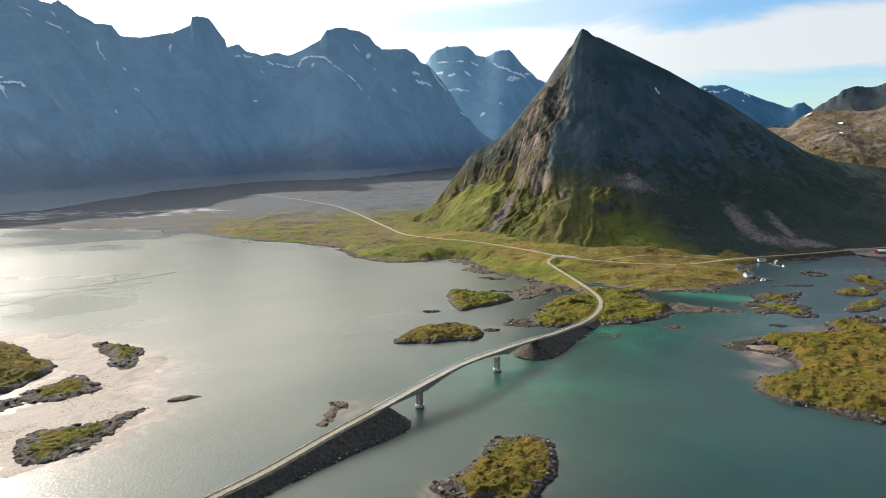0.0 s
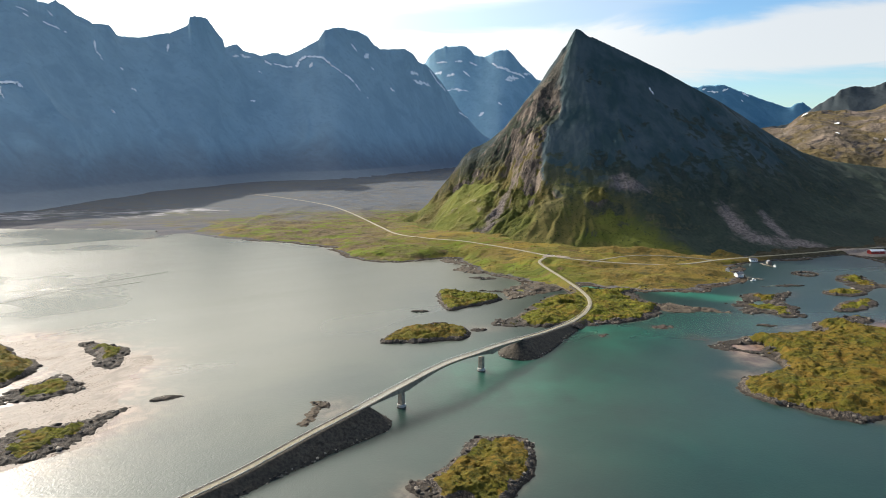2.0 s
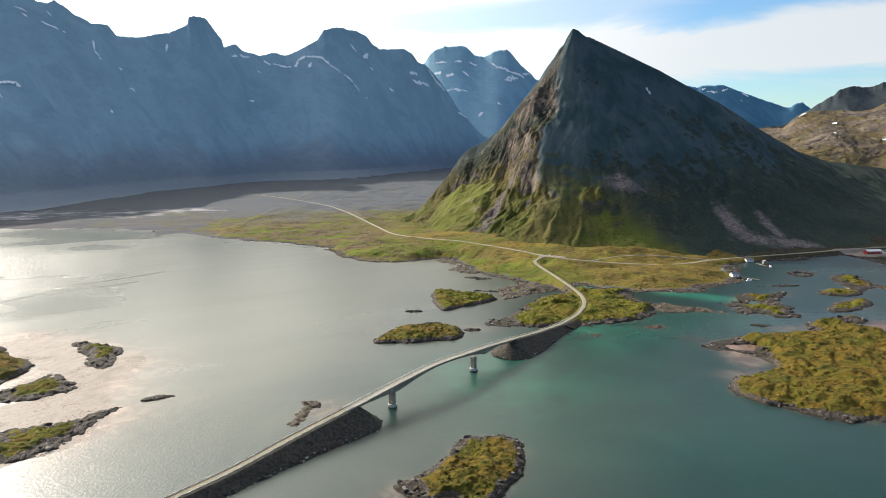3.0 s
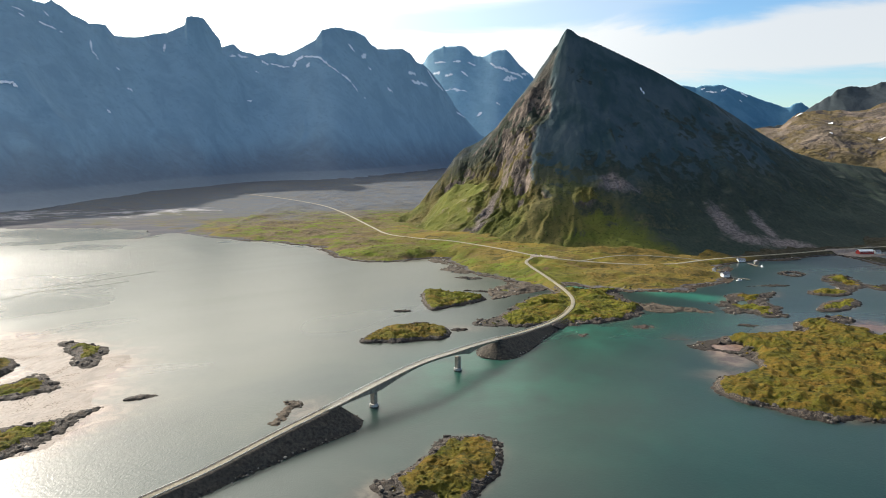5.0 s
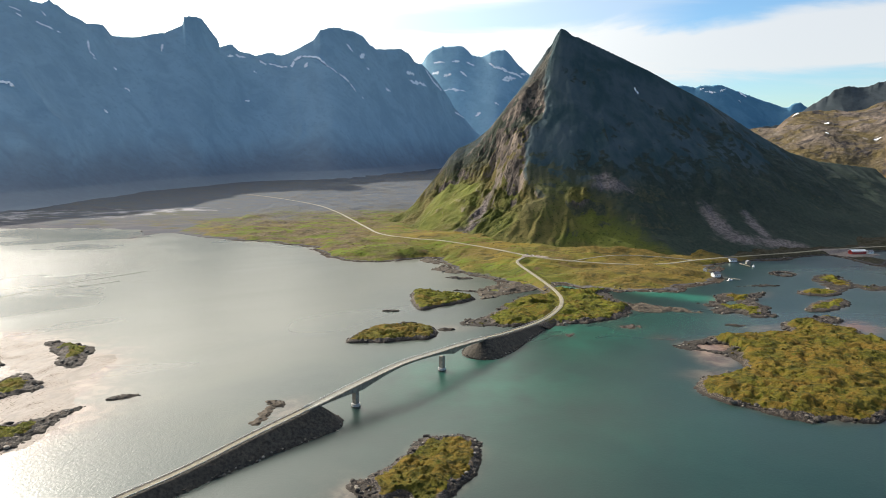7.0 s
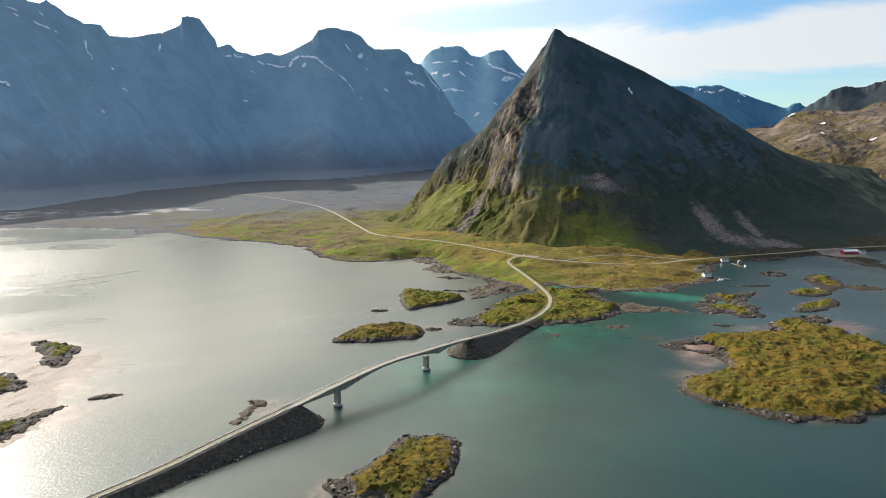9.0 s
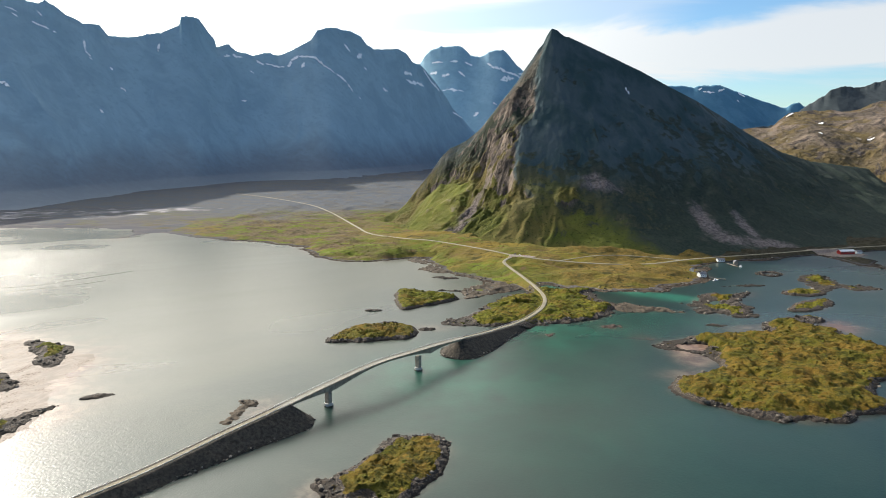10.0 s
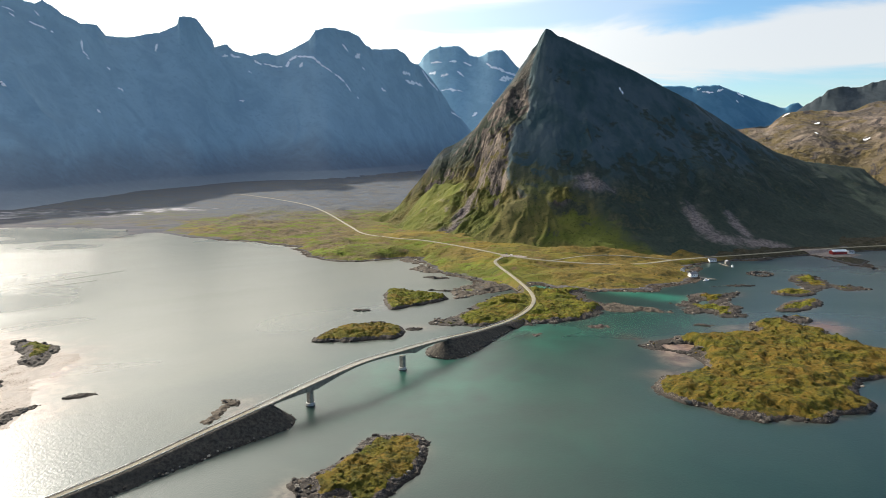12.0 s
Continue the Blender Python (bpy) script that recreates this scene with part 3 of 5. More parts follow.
FARM_TRACK = spline([(205, 866, 11), (228, 884, 11), (262, 905, 11), (300, 912, 10), (345, 905, 8), (372, 898, 6.2)])


def road_bed(x, y, z, shoulder=0.6):
    """Raises or cuts the ground to carry the roads."""
    for line, half in ((BRIDGE_ROAD[100:], 4.6), (MAIN_ROAD, 6.0), (FARM_TRACK, 3.4)):
        d, v = along(x, y, line)
        bed = v[..., 0] - 0.5
        k = np.clip((d - half) / 14.0, 0, 1)
        fall = bed - np.clip(d - half, 0, None) * shoulder
        z = np.where(d < half, bed, np.where(z < bed, np.maximum(z, fall), z * k + np.minimum(z, bed + np.clip(d - half, 0, None) * 0.5) * (1 - k)))
    return z

# ======== sea ========
# outlines on the plan of the land that rises from the sea
COAST = spline([(-2600, 1330), (-1400, 1300), (-804, 1276), (-567, 1269), (-500, 1200), (-498, 1130), (-462, 1205), (-421, 1192), (-330, 1125), (-255, 1093), (-183, 1052), (-155, 1000), (-112, 940), (-39, 918), (-2, 937),
                (28, 940), (42, 887), (79, 829), (97, 787), (84, 735), (110, 728), (139, 755), (175, 768), (214, 744), (261, 735), (297, 742), (336, 768), (362, 786), (379, 802), (386, 826), (390, 856), (416, 898), (441, 920), (488, 925), (534, 950), (575, 972),
                (600, 935), (604, 890), (622, 861), (634, 898), (650, 955), (668, 998), (760, 1020), (1000, 1060), (1700, 1100), (2600, 1200), (2600, 4300), (-2600, 4300)], True, 6)
ISLETS = {
    "near": [(-6, 312), (5, 325), (16, 342), (28, 366), (40, 371), (55, 368), (62, 351), (58, 325), (47, 306), (39, 292), (13, 294)],
    "flat": [(-42, 553), (-31, 584), (-14, 599), (19, 602), (33, 584), (30, 562), (13, 556), (-24, 549)],
    "bay": [(4, 728), (18, 744), (44, 732), (73, 704), (55, 682), (37, 670), (14, 660)],
    "curve": [(58, 604), (80, 634), (104, 678), (122, 708), (163, 744), (215, 742), (224, 702), (231, 668), (205, 623), (173, 610), (146, 604), (119, 596), (83, 600)],
    "spit": [(214, 680), (240, 684), (262, 668), (291, 646), (262, 652), (236, 654)],
    "east": [(232, 540), (270, 565), (312, 572), (340, 577), (346, 602), (393, 629), (409, 620), (392, 604), (404, 592), (401, 556), (424, 530), (480, 505), (520, 470), (470, 448), (380, 458), (344, 439), (347, 411), (307, 390),
             (284, 385), (248, 396), (223, 420), (212, 444), (239, 470), (263, 481), (265, 511), (248, 525)],
    "skerry": [(307, 680), (331, 711), (347, 721), (367, 720), (388, 735), (397, 730), (387, 711), (370, 706), (359, 676), (362, 664), (357, 639), (343, 628), (327, 630), (323, 639), (308, 642), (306, 664)],
    "round": [(447, 833), (462, 848), (475, 846), (479, 833), (468, 820), (455, 817)],
    "sound": [(426, 726), (444, 742), (462, 744), (474, 727), (458, 714), (440, 714)],
    "outer": [(492, 816), (518, 822), (518, 792), (519, 768), (534, 762), (548, 748), (528, 736), (513, 736), (504, 752), (486, 740), (470, 734), (471, 754), (476, 780)],
    "inner": [(399, 654), (420, 682), (445, 697), (462, 700), (452, 678), (436, 660), (414, 648)],
    "mud": [(79, 705), (87, 756), (104, 774), (135, 795), (146, 784), (150, 750), (131, 740), (109, 730), (88, 707)],
    "tongue": [(8, 934), (24, 944), (36, 906), (54, 872), (84, 838), (112, 806), (100, 806), (70, 836), (44, 846), (28, 866), (34, 892), (20, 918)],
    "head": [(-293, 494), (-324, 518), (-361, 550), (-420, 560), (-480, 500), (-430, 430), (-340, 415), (-299, 437)],
    "post": [(-292, 547), (-277, 551), (-256, 540), (-243, 523), (-235, 494), (-251, 497), (-266, 520)],
    "reef": [(-300, 404), (-296, 432), (-282, 447), (-269, 458), (-262, 475), (-240, 447), (-248, 427), (-271, 420)],
    "long": [(-242, 374), (-229, 386), (-208, 394), (-192, 413), (-197, 388), (-200, 357), (-212, 338), (-224, 343)],
}
SKERRIES = [(-71, 402, 5, 16, -8), (-68, 419, 6, 5, 0), (-172, 431, 11, 5.0, 25), (-11, 655, 9, 3, 0), (43, 589, 6, 4, 0), (306, 601, 9, 3.5, -10), (64, 615, 10, 4, 40), (90, 604, 13, 3.5, 5), (400, 764, 26, 2.6, 4), (8, 611, 9, 3, 5),
            (470, 936, 22, 6, 8), (505, 930, 20, 6, 10), (64, 742, 14, 4, -8), (112, 742, 16, 6, 20), (60, 812, 16, 5, -12), (150, 573, 9, 4, 20), (208, 597, 8, 3, 10)]
FLATS = {"west": [(-420, 560), (-333, 569), (-270, 537), (-226, 506), (-214, 447), (-191, 412), (-196, 383), (-214, 333), (-250, 322), (-380, 350), (-440, 450)]}
RINGS = {k: spline(v, True, 6) for k, v in ISLETS.items()}


def build_water():
    ys = np.concatenate([[-3000, -800, -100, 60, 140], 200 + 1400 * np.linspace(0, 1, 300) ** 1.35, [1800, 2600, 5500]])
    xs = np.concatenate([[-6000, -2600], np.linspace(-1400, -420, 110), np.linspace(-416, 560, 300), np.linspace(566, 1300, 90), [2600, 6000]])
    x, y = np.meshgrid(xs, ys)
    me, _ = grid_mesh("water", x, y, x * 0)
    d = np.full(x.shape, -1e3)
    for ring in RINGS.values():
        d = np.maximum(d, inside(x, y, ring))
    coast = inside(x, y, COAST)
    near = np.exp(np.minimum(np.maximum(d, np.where(x > -420, coast, coast + 20)), 0) / 2.5) * 0.16
    flat = np.exp(np.minimum(inside(x, y, spline(FLATS["west"], True)), 0) / 16.0)

    def pool(px, py, rx, ry, turn=0.0):
        c, s = math.cos(radians(turn)), math.sin(radians(turn))
        u, v = (x - px) * c + (y - py) * s, (y - py) * c - (x - px) * s
        return np.exp(-((u / rx) ** 2 + (v / ry) ** 2) ** 1.3)
    wob = 1 + 0.5 * fbm(x, y, 40, 4) + 0.6 * fbm(x, y, 14, 4)
    green = pool(210, 766 - 10, 75, 12, -4) + pool(290, 715, 60, 16, -30) + 0.9 * pool(150, 590, 16, 16, 40) + 0.35 * pool(160, 560, 50, 40) + 0.3 * pool(250, 610, 70, 40) + 0.35 * pool(60, 470, 60, 60) + 0.12 * pool(120, 430, 130, 150) + 0.3 * pool(120, 780, 30, 20)
    weed = 0.5 * pool(150, 573, 14, 9, 20) + 0.5 * pool(208, 597, 13, 8) + 0.3 * pool(228, 560, 12, 14) + 0.5 * pool(415, 600, 16, 20)
    sand = near + flat + 0.3 * pool(-60, 410, 14, 22, -30) + 0.75 * pool(252, 506, 16, 18) + 1.1 * pool(262, 536, 20, 13) + 0.35 * pool(238, 470, 26, 14) + 0.4 * pool(420, 590, 16, 20) + 0.35 * pool(0, 300, 14, 26, 30) + 0.25 * pool(412, 600, 14, 18) + 0.3 * pool(330, 590, 30, 12) + 0.25 * pool(45, 595, 25, 12)
    for name, v in (("green", green), ("sand", sand), ("weed", weed)):
        a = me.attributes.new(name, "FLOAT", "POINT")
        a.data.foreach_set("value", np.clip(v * wob, 0, 1).astype(np.float32).ravel())
    tagged(put("water", me, WATER), "calm grey-green sea water of a shallow sheltered sound", "sea", kind="structure")


build_water()

# ======== mainland ========


KNOLLS = [(244, 936, 22, 14, 6), (290, 940, 30, 12, 7), (322, 930, 18, 14, 5), (212, 800, 26, 15, 5), (300, 822, 34, 14, 2.5), (348, 836, 20, 18, 4), (255, 775, 24, 10, 4), (120, 880, 18, 22, 5), (60, 960, 40, 22, 4), (-40, 985, 50, 24, 4), (-110, 1040, 40, 26, 3)]


def ground_height(x, y):
    d = inside(x, y, COAST) + fbm(x, y, 45, 6, 0.6) * 10
    knoll = 15 * np.exp(-(((x - 60) / 190) ** 2 + ((y - 1010) / 170) ** 2)) + 6 * np.exp(-(((x - 270) / 90) ** 2 + ((y - 800) / 40) ** 2))
    for kx, ky, ra, rb, kh in KNOLLS:
        knoll = knoll + kh * np.exp(-(((x - kx) / ra) ** 2 + ((y - ky) / rb) ** 2))
    cap = np.where(x < -380, 0.9, 4.5) + knoll
    cap = np.where(x < -380, 0.9 + np.clip((y - 1560) / 120, 0, 4), cap)
    cap = cap * np.clip((x + 480) / 130, 0, 1) + (1.0 + np.clip((y - 1600) / 110, 0, 5)) * (1 - np.clip((x + 480) / 130, 0, 1))
    cap = np.where((x > 583) & (y < 1000), 1.5, cap)
    inland = np.clip(d - 9, 0, None)
    z = np.where(d > 0, 0.15 + np.clip(d, 0, 12) * np.where(x > -440, 0.06, 0.012) + cap * (1 - np.exp(-inland / 40.0)), np.maximum(d * 0.3, -3.0))
    z = z + np.exp(-((d - 4) / 9) ** 2) * np.where(x > -520, ridged(x, y, 11, 3) * 0.55, 0.1)
    hum = fbm(x, y, 38, 5, 0.55) + 0.5 * ridged(x * 0.6, y, 46, 3)
    z = z + np.clip(d / 25, 0, 1) * hum * np.where(x > -380, 3.4, 0.5)
    return road_bed(x, y, z)


def build_ground():
    v = 600 + (np.linspace(0, 1, 470) ** 1.7) * 3100
    u = np.linspace(-0.95, 0.95, 520)
    uu, yy = np.meshgrid(u, v)
    xx = 36 + uu * yy
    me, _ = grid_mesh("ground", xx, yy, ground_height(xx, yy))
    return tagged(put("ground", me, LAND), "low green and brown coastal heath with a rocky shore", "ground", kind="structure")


ground_ob = build_ground()

# ======== mountains ========
PEAK = (252, 1281, 356)
RIDGE_EAST = [PEAK, (262, 1281, 353), (275, 1282, 348), (285, 1284, 346), (307, 1289, 337), (362, 1300, 314), (420, 1314, 291), (479, 1330, 264), (542, 1350, 237), (607, 1370, 204), (675, 1390, 168), (749, 1420, 136), (825, 1450, 116), (999, 1500, 95), (1250, 1560, 50)]
RIDGE_WEST = [PEAK, (246, 1281, 349), (238, 1282, 338), (229, 1283, 329), (219, 1286, 312), (205, 1290, 293), (198, 1294, 281), (191, 1300, 257), (170, 1308, 229), (150, 1316, 205), (126, 1327, 185), (100, 1338, 163), (85, 1346, 154), (68, 1352, 148), (50, 1357, 130), (30, 1360, 100), (2, 1366, 66)]
SPUR = [(350, 1210, 165), (345, 1140, 105), (340, 1080, 70), (335, 1030, 38), (330, 985, 14)]


# a gully below the west face, the rock rib beside it and the ribs and fans at the foot
GULLY = [(138, 1205, 0), (121, 1183, 0), (95, 1150, 0), (70, 1115, 0), (46, 1085, 0), (30, 1062, 0)]
RIB = [(172, 1190, 150), (152, 1150, 104), (128, 1118, 70), (104, 1088, 42), (84, 1062, 22)]
RIB_EAST = [(246, 1120, 140), (228, 1100, 128), (206, 1088, 112), (182, 1072, 88), (168, 1058, 70)]
FANS = [(122, 1078, 52), (152, 1052, 63), (190, 1036, 64), (226, 1024, 60), (252, 1012, 48)]


def mountain_height(x, y, zones=False):
    crest = np.minimum(along(x, y, RIDGE_EAST)[0], along(x, y, RIDGE_WEST)[0])
    free = np.clip((crest - 6) / 50, 0, 1)
    wx, wy = x + fbm(x, y, 90, 4) * 15 * free, y + fbm(x, y, 90, 4, shift=9.0) * 11 * free
    # the body: a long tent that falls from the east ridge and round the peak
    d, v = along(wx, wy, RIDGE_EAST)
    body = (v[..., 0] + 12) * np.clip(1 - d / 402.0, 0, 1) ** 1.6 - 12
    # the west face: a steep plane that cuts the body, with a grassy apron below it
    face = PEAK[2] + 1.543 * (wx - PEAK[0]) + 0.755 * (wy - PEAK[1])
    face = face + (ridged(x * 0.25 + y * 0.5, y * 0.6 - x * 0.2, 60, 3) * 7 + fbm(x, y, 55, 5, 0.6, 6.0) * 9) * free
    bend = 78 + fbm(x, y, 70, 4) * 30
    face = np.where(face < bend, bend + 0.42 * (face - bend), face)
    west = np.clip((body - face) / 12, 0, 1)
    out = np.minimum(body, face)
    for line, reach, power, least in ((RIDGE_WEST, 0.55, 1.15, 34), (SPUR, 0.6, 1.1, 50)):
        d, v = along(wx, wy, line)
        top = v[..., 0]
        out = np.maximum(out, (top + 12) * np.clip(1 - d / (least + top * reach), 0, 1) ** power - 12)
    wob = 1 + 0.35 * fbm(x, y, 26, 4)
    rise = (wx - 110) * 0.75 + (wy - 1195) * 0.66
    apron = np.minimum(80 + 0.62 * rise, 78 + 1.05 * (wx - 58)) - 1.0 * np.clip(rise, 0, None) + fbm(x, y, 45, 4) * 4
    apron = apron - 1.6 * np.clip(wx - 38 - 0.755 * (wy - 1062), 0, None) - 0.9 * np.clip(150 - wx - 0.6 * (wy - 1100) - 230, 0, None)
    gap = apron - out
    soft = np.sqrt(gap ** 2 + 18.0 ** 2)
    lush = np.clip(0.5 + 0.5 * gap / soft + 0.25 * fbm(x, y, 18, 4), 0, 1) ** 1.5 * np.clip((apron - 4) / 10, 0, 1)
    out = np.where(apron > -30, 0.5 * (apron + out + soft) - 2.0, out)
    for line, reach, least in ((RIB, 0.42, 16), (RIB_EAST, 0.30, 20)):
        d, v = along(wx, wy, line)
        out = np.maximum(out, (v[..., 0] + 8) * np.clip(1 - d / (least + v[..., 0] * reach), 0, 1) - 8)
    gd, _ = along(wx, wy, GULLY)
    west_of = np.clip((gd - 3) / 10, 0, 1)
    lush = lush * np.where(x - 0.62 * (y - 1062) > 34, 0, 1)
    out = out - 9 * np.exp(-(gd / (9 * wob)) ** 2) * np.clip((out - 8) / 25, 0, 1)
    for fx, fy, fz in FANS:
        a = np.arctan2(wy - fy, wx - fx)
        fan = fz - 0.70 * np.hypot(wx - fx, wy - fy) * (1 + 0.08 * np.sin(a * 11 + fx + fbm(x, y, 30, 3) * 2)) - 4.0 * np.clip((wy - fy) / 20, 0, 1)
        out = np.maximum(out, fan)
    knob = np.exp(-(((x - 246) / 19) ** 2 + ((y - 1044) / 17) ** 2) ** 2)
    out = out + knob * (9 + 4 * ridged(x, y, 14, 3))
    out = out + 5.5 * np.exp(-(((x - 254) / 13) ** 2 + ((y - 1281) / 11) ** 2) ** 2)
    high = np.clip((out - 12) / 60, 0, 1)
    down = ridged(x, y * 0.32, 50, 5) * (1 - west) * 6 + ridged(x * 0.35 + y * 0.15, y, 34, 5) * west * 6.5
    west = np.clip(np.maximum(west, np.clip((150 - x) / 40, 0, 0.3)) * (1 - lush) + knob + np.exp(-(along(wx, wy, RIB)[0] / 22) ** 2) * 0.9, 0, 1)
    gully = (down + fbm(x, y, 20, 5, 0.6) * (1.5 + 3.9 * west)) * (1 - 0.75 * lush)
    ledge = np.sin(out / 8.0 + fbm(x, y, 40, 3) * 3) * 1.6 * west
    knobs = np.maximum(fbm(x, y, 9, 3, 0.6, 2.0), 0) * (1.2 + 3.0 * west)
    z = out + (gully + ledge + knobs) * high * (0.12 + 0.88 * np.clip(crest / 40, 0, 1))
    foot = ground_height(x, y)
    z = np.where(z > foot - 8, np.maximum(z, foot - 8), foot - 8)
    return (z, west, lush * west_of) if zones else z


def build_mountain():
    xs = np.concatenate([np.arange(-130, -40, 3.0), np.arange(-40, 320, 1.8), np.arange(320, 600, 2.8), np.arange(600, 1320, 4.5)])
    ys = np.concatenate([np.arange(900, 1370, 1.8), np.arange(1370, 1860, 6.0)])
    x, y = np.meshgrid(xs, ys)
    z, bare, lush = mountain_height(x, y, True)
    me, _ = grid_mesh("mountain", x, y, z)
    for key, value in (("bare", bare), ("lush", lush)):
        a = me.attributes.new(key, "FLOAT", "POINT")
        a.data.foreach_set("value", value.astype(np.float32).ravel())
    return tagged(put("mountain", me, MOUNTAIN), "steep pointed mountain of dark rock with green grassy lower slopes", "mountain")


mountain_ob = build_mountain()

RANGE_CREST = [(-2565, 995), (-2201, 887), (-1952, 850), (-1820, 777), (-1771, 757), (-1736, 777), (-1684, 740), (-1636, 708), (-1575, 679), (-1499, 666), (-1465, 622), (-1376, 612), (-1298, 624), (-1208, 636), (-1142, 665), (-1132, 699),
               (-1088, 702), (-1051, 689), (-1016, 638), (-985, 598), (-981, 568), (-924, 578), (-892, 548), (-816, 533), (-739, 540), (-701, 530), (-622, 560), (-552, 597), (-522, 643), (-440, 651), (-364, 631), (-326, 613), (-302, 576),
               (-269, 556), (-161, 561), (-123, 538), (-97, 501), (-64, 491), (18, 401), (83, 299), (200, 171), (332, 93), (596, 14), (861, 5)]
FAR_CREST = [(-644, 496), (-279, 565), (-105, 621), (-79, 670), (-43, 705), (4, 725), (83, 732), (155, 728), (192, 697), (221, 669), (264, 662), (318, 686), (372, 710), (418, 710), (462, 675), (499, 633), (554, 580), (609, 527), (811, 420), (1036, 241), (1300, 100)]
BLUE_CREST = [(900, 200), (1054, 352), (1311, 461), (1532, 489), (1625, 489), (1688, 474), (1717, 489), (1858, 492), (1942, 459), (2132, 393), (2266, 349), (2303, 349), (2349, 370), (2386, 378), (2410, 359), (2474, 312), (2708, 201), (3090, 125)]
HILL_CREST = [(900, 20), (1005, 42), (1126, 147), (1207, 193), (1291, 205), (1332, 226), (1391, 267), (1431, 292), (1471, 312), (1491, 333), (1531, 343), (1615, 347), (1671, 367), (1777, 393), (1942, 413), (2150, 412), (2500, 380)]

SHOULDER_CREST = [(600, 30), (640, 70), (672, 135), (779, 169), (873, 187), (949, 190), (973, 211), (998, 228), (1066, 236), (1151, 233), (1189, 241), (1218, 254), (1260, 260), (1410, 285), (1760, 270), (2160, 200)]


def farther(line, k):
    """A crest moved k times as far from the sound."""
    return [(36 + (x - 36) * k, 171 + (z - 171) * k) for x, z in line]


class Chain:
    """A mountain chain. Its crest is a line (x, z) drawn at the distance `crest`; the chain itself stands at the distances
    `runs` (x on that line, distance), and its front falls at `fall` metres of height a metre."""

    def __init__(self, crest_line, crest, runs, fall, power, rough, size, shift, back=700.0, talus=0.0, jag=3.5):
        self.line, self.crest, self.runs = np.array(crest_line, float), crest, np.array(runs, float)
        self.fall, self.power, self.rough, self.size, self.shift, self.back, self.talus, self.jag = fall, power, rough, size, shift, back, talus, jag
        self.fine = np.linspace(self.line[0, 0], self.line[-1, 0], 300)
        k = np.exp(-np.linspace(-2.5, 2.5, 61) ** 2)
        self.broad = np.convolve(np.pad(np.interp(self.fine, self.line[:, 0], self.line[:, 1]), 30, mode="edge"), k / k.sum(), "valid")
        self.way = np.interp(self.fine, self.runs[:, 0], self.runs[:, 1])
        for _ in range(3):
            self.way = np.convolve(np.pad(self.way, 30, mode="reflect", reflect_type="odd"), k / k.sum(), "valid")

    def span(self, u):
        """The distances of the crest and of the foot along the line, and the scale of heights there."""
        far = np.interp(u, self.fine, self.way)
        k = far / self.crest
        top = 171 + (np.interp(u, self.fine, self.broad) - 171) * k
        foot = far - np.maximum(top, 150) / self.fall * (1 + 0.14 * fbm(u, u * 0, 420, 3, shift=self.shift))
        return far, foot, k

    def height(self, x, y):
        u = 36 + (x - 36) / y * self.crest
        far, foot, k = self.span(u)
        s = (y - foot) / (far - foot)
        up = np.clip(s, 0, 1)
        sharp = 171 + (np.interp(u, self.line[:, 0], self.line[:, 1]) - 171) * k
        soft = 171 + (np.interp(u, self.fine, self.broad) - 171) * k
        blend = np.clip((up - 0.80) / 0.20, 0, 1) ** 1.5
        top = soft * (1 - blend) + sharp * blend
        z = 2 + self.talus + (top - 2 - self.talus) * up ** self.power
        z = np.where(s > 1, top * (1 - 0.9 * (y - far) / self.back), z)
        bell = np.clip(up * (1 - up) * 4, 0, 1) * np.clip(1.2 - s, 0, 1)
        spurs = ridged(u + 0.45 * y + fbm(x, y, self.size * 0.7, 4) * self.size * 0.5, y * 0.22, self.size, 4, self.shift)
        small = fbm(x, y, self.size * 0.3, 3 if self.talus else 5, shift=self.shift)
        lip = np.exp(-((s - 1) * 14) ** 2)
        z = z + bell * (spurs * self.rough + small * self.rough * (0.2 if self.talus else 0.35)) + lip * (fbm(u, y * 0, 34, 5, 0.62, shift=self.shift) * self.jag + ridged(u, y * 0, 60, 3, self.shift) * self.jag * 0.6)
        apron = 2 + self.talus * np.clip(1 + s / 0.2, 0, 1) ** 1.6 + fbm(x, y, 120, 4) * 4 * np.clip(-s * 8, 0, 1)
        return np.where(s < 0, apron if self.talus else 2 + s * 30, z)

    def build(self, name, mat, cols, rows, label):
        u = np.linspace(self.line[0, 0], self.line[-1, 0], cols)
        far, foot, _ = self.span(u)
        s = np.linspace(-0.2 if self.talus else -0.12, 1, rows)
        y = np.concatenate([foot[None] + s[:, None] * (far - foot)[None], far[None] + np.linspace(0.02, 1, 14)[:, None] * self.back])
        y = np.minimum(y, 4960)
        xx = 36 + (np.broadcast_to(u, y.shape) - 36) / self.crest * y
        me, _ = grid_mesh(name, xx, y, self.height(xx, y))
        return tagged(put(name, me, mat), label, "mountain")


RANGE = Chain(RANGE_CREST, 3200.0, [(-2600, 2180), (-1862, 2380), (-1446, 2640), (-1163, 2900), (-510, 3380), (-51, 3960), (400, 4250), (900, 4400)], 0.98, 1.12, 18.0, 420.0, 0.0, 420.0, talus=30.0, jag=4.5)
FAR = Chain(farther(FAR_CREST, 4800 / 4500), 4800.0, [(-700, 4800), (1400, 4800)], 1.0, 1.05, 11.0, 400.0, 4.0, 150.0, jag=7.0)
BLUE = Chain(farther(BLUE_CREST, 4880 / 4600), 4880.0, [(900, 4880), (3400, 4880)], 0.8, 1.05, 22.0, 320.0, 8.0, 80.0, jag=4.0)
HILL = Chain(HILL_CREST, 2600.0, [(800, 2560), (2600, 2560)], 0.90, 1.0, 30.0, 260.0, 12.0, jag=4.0)
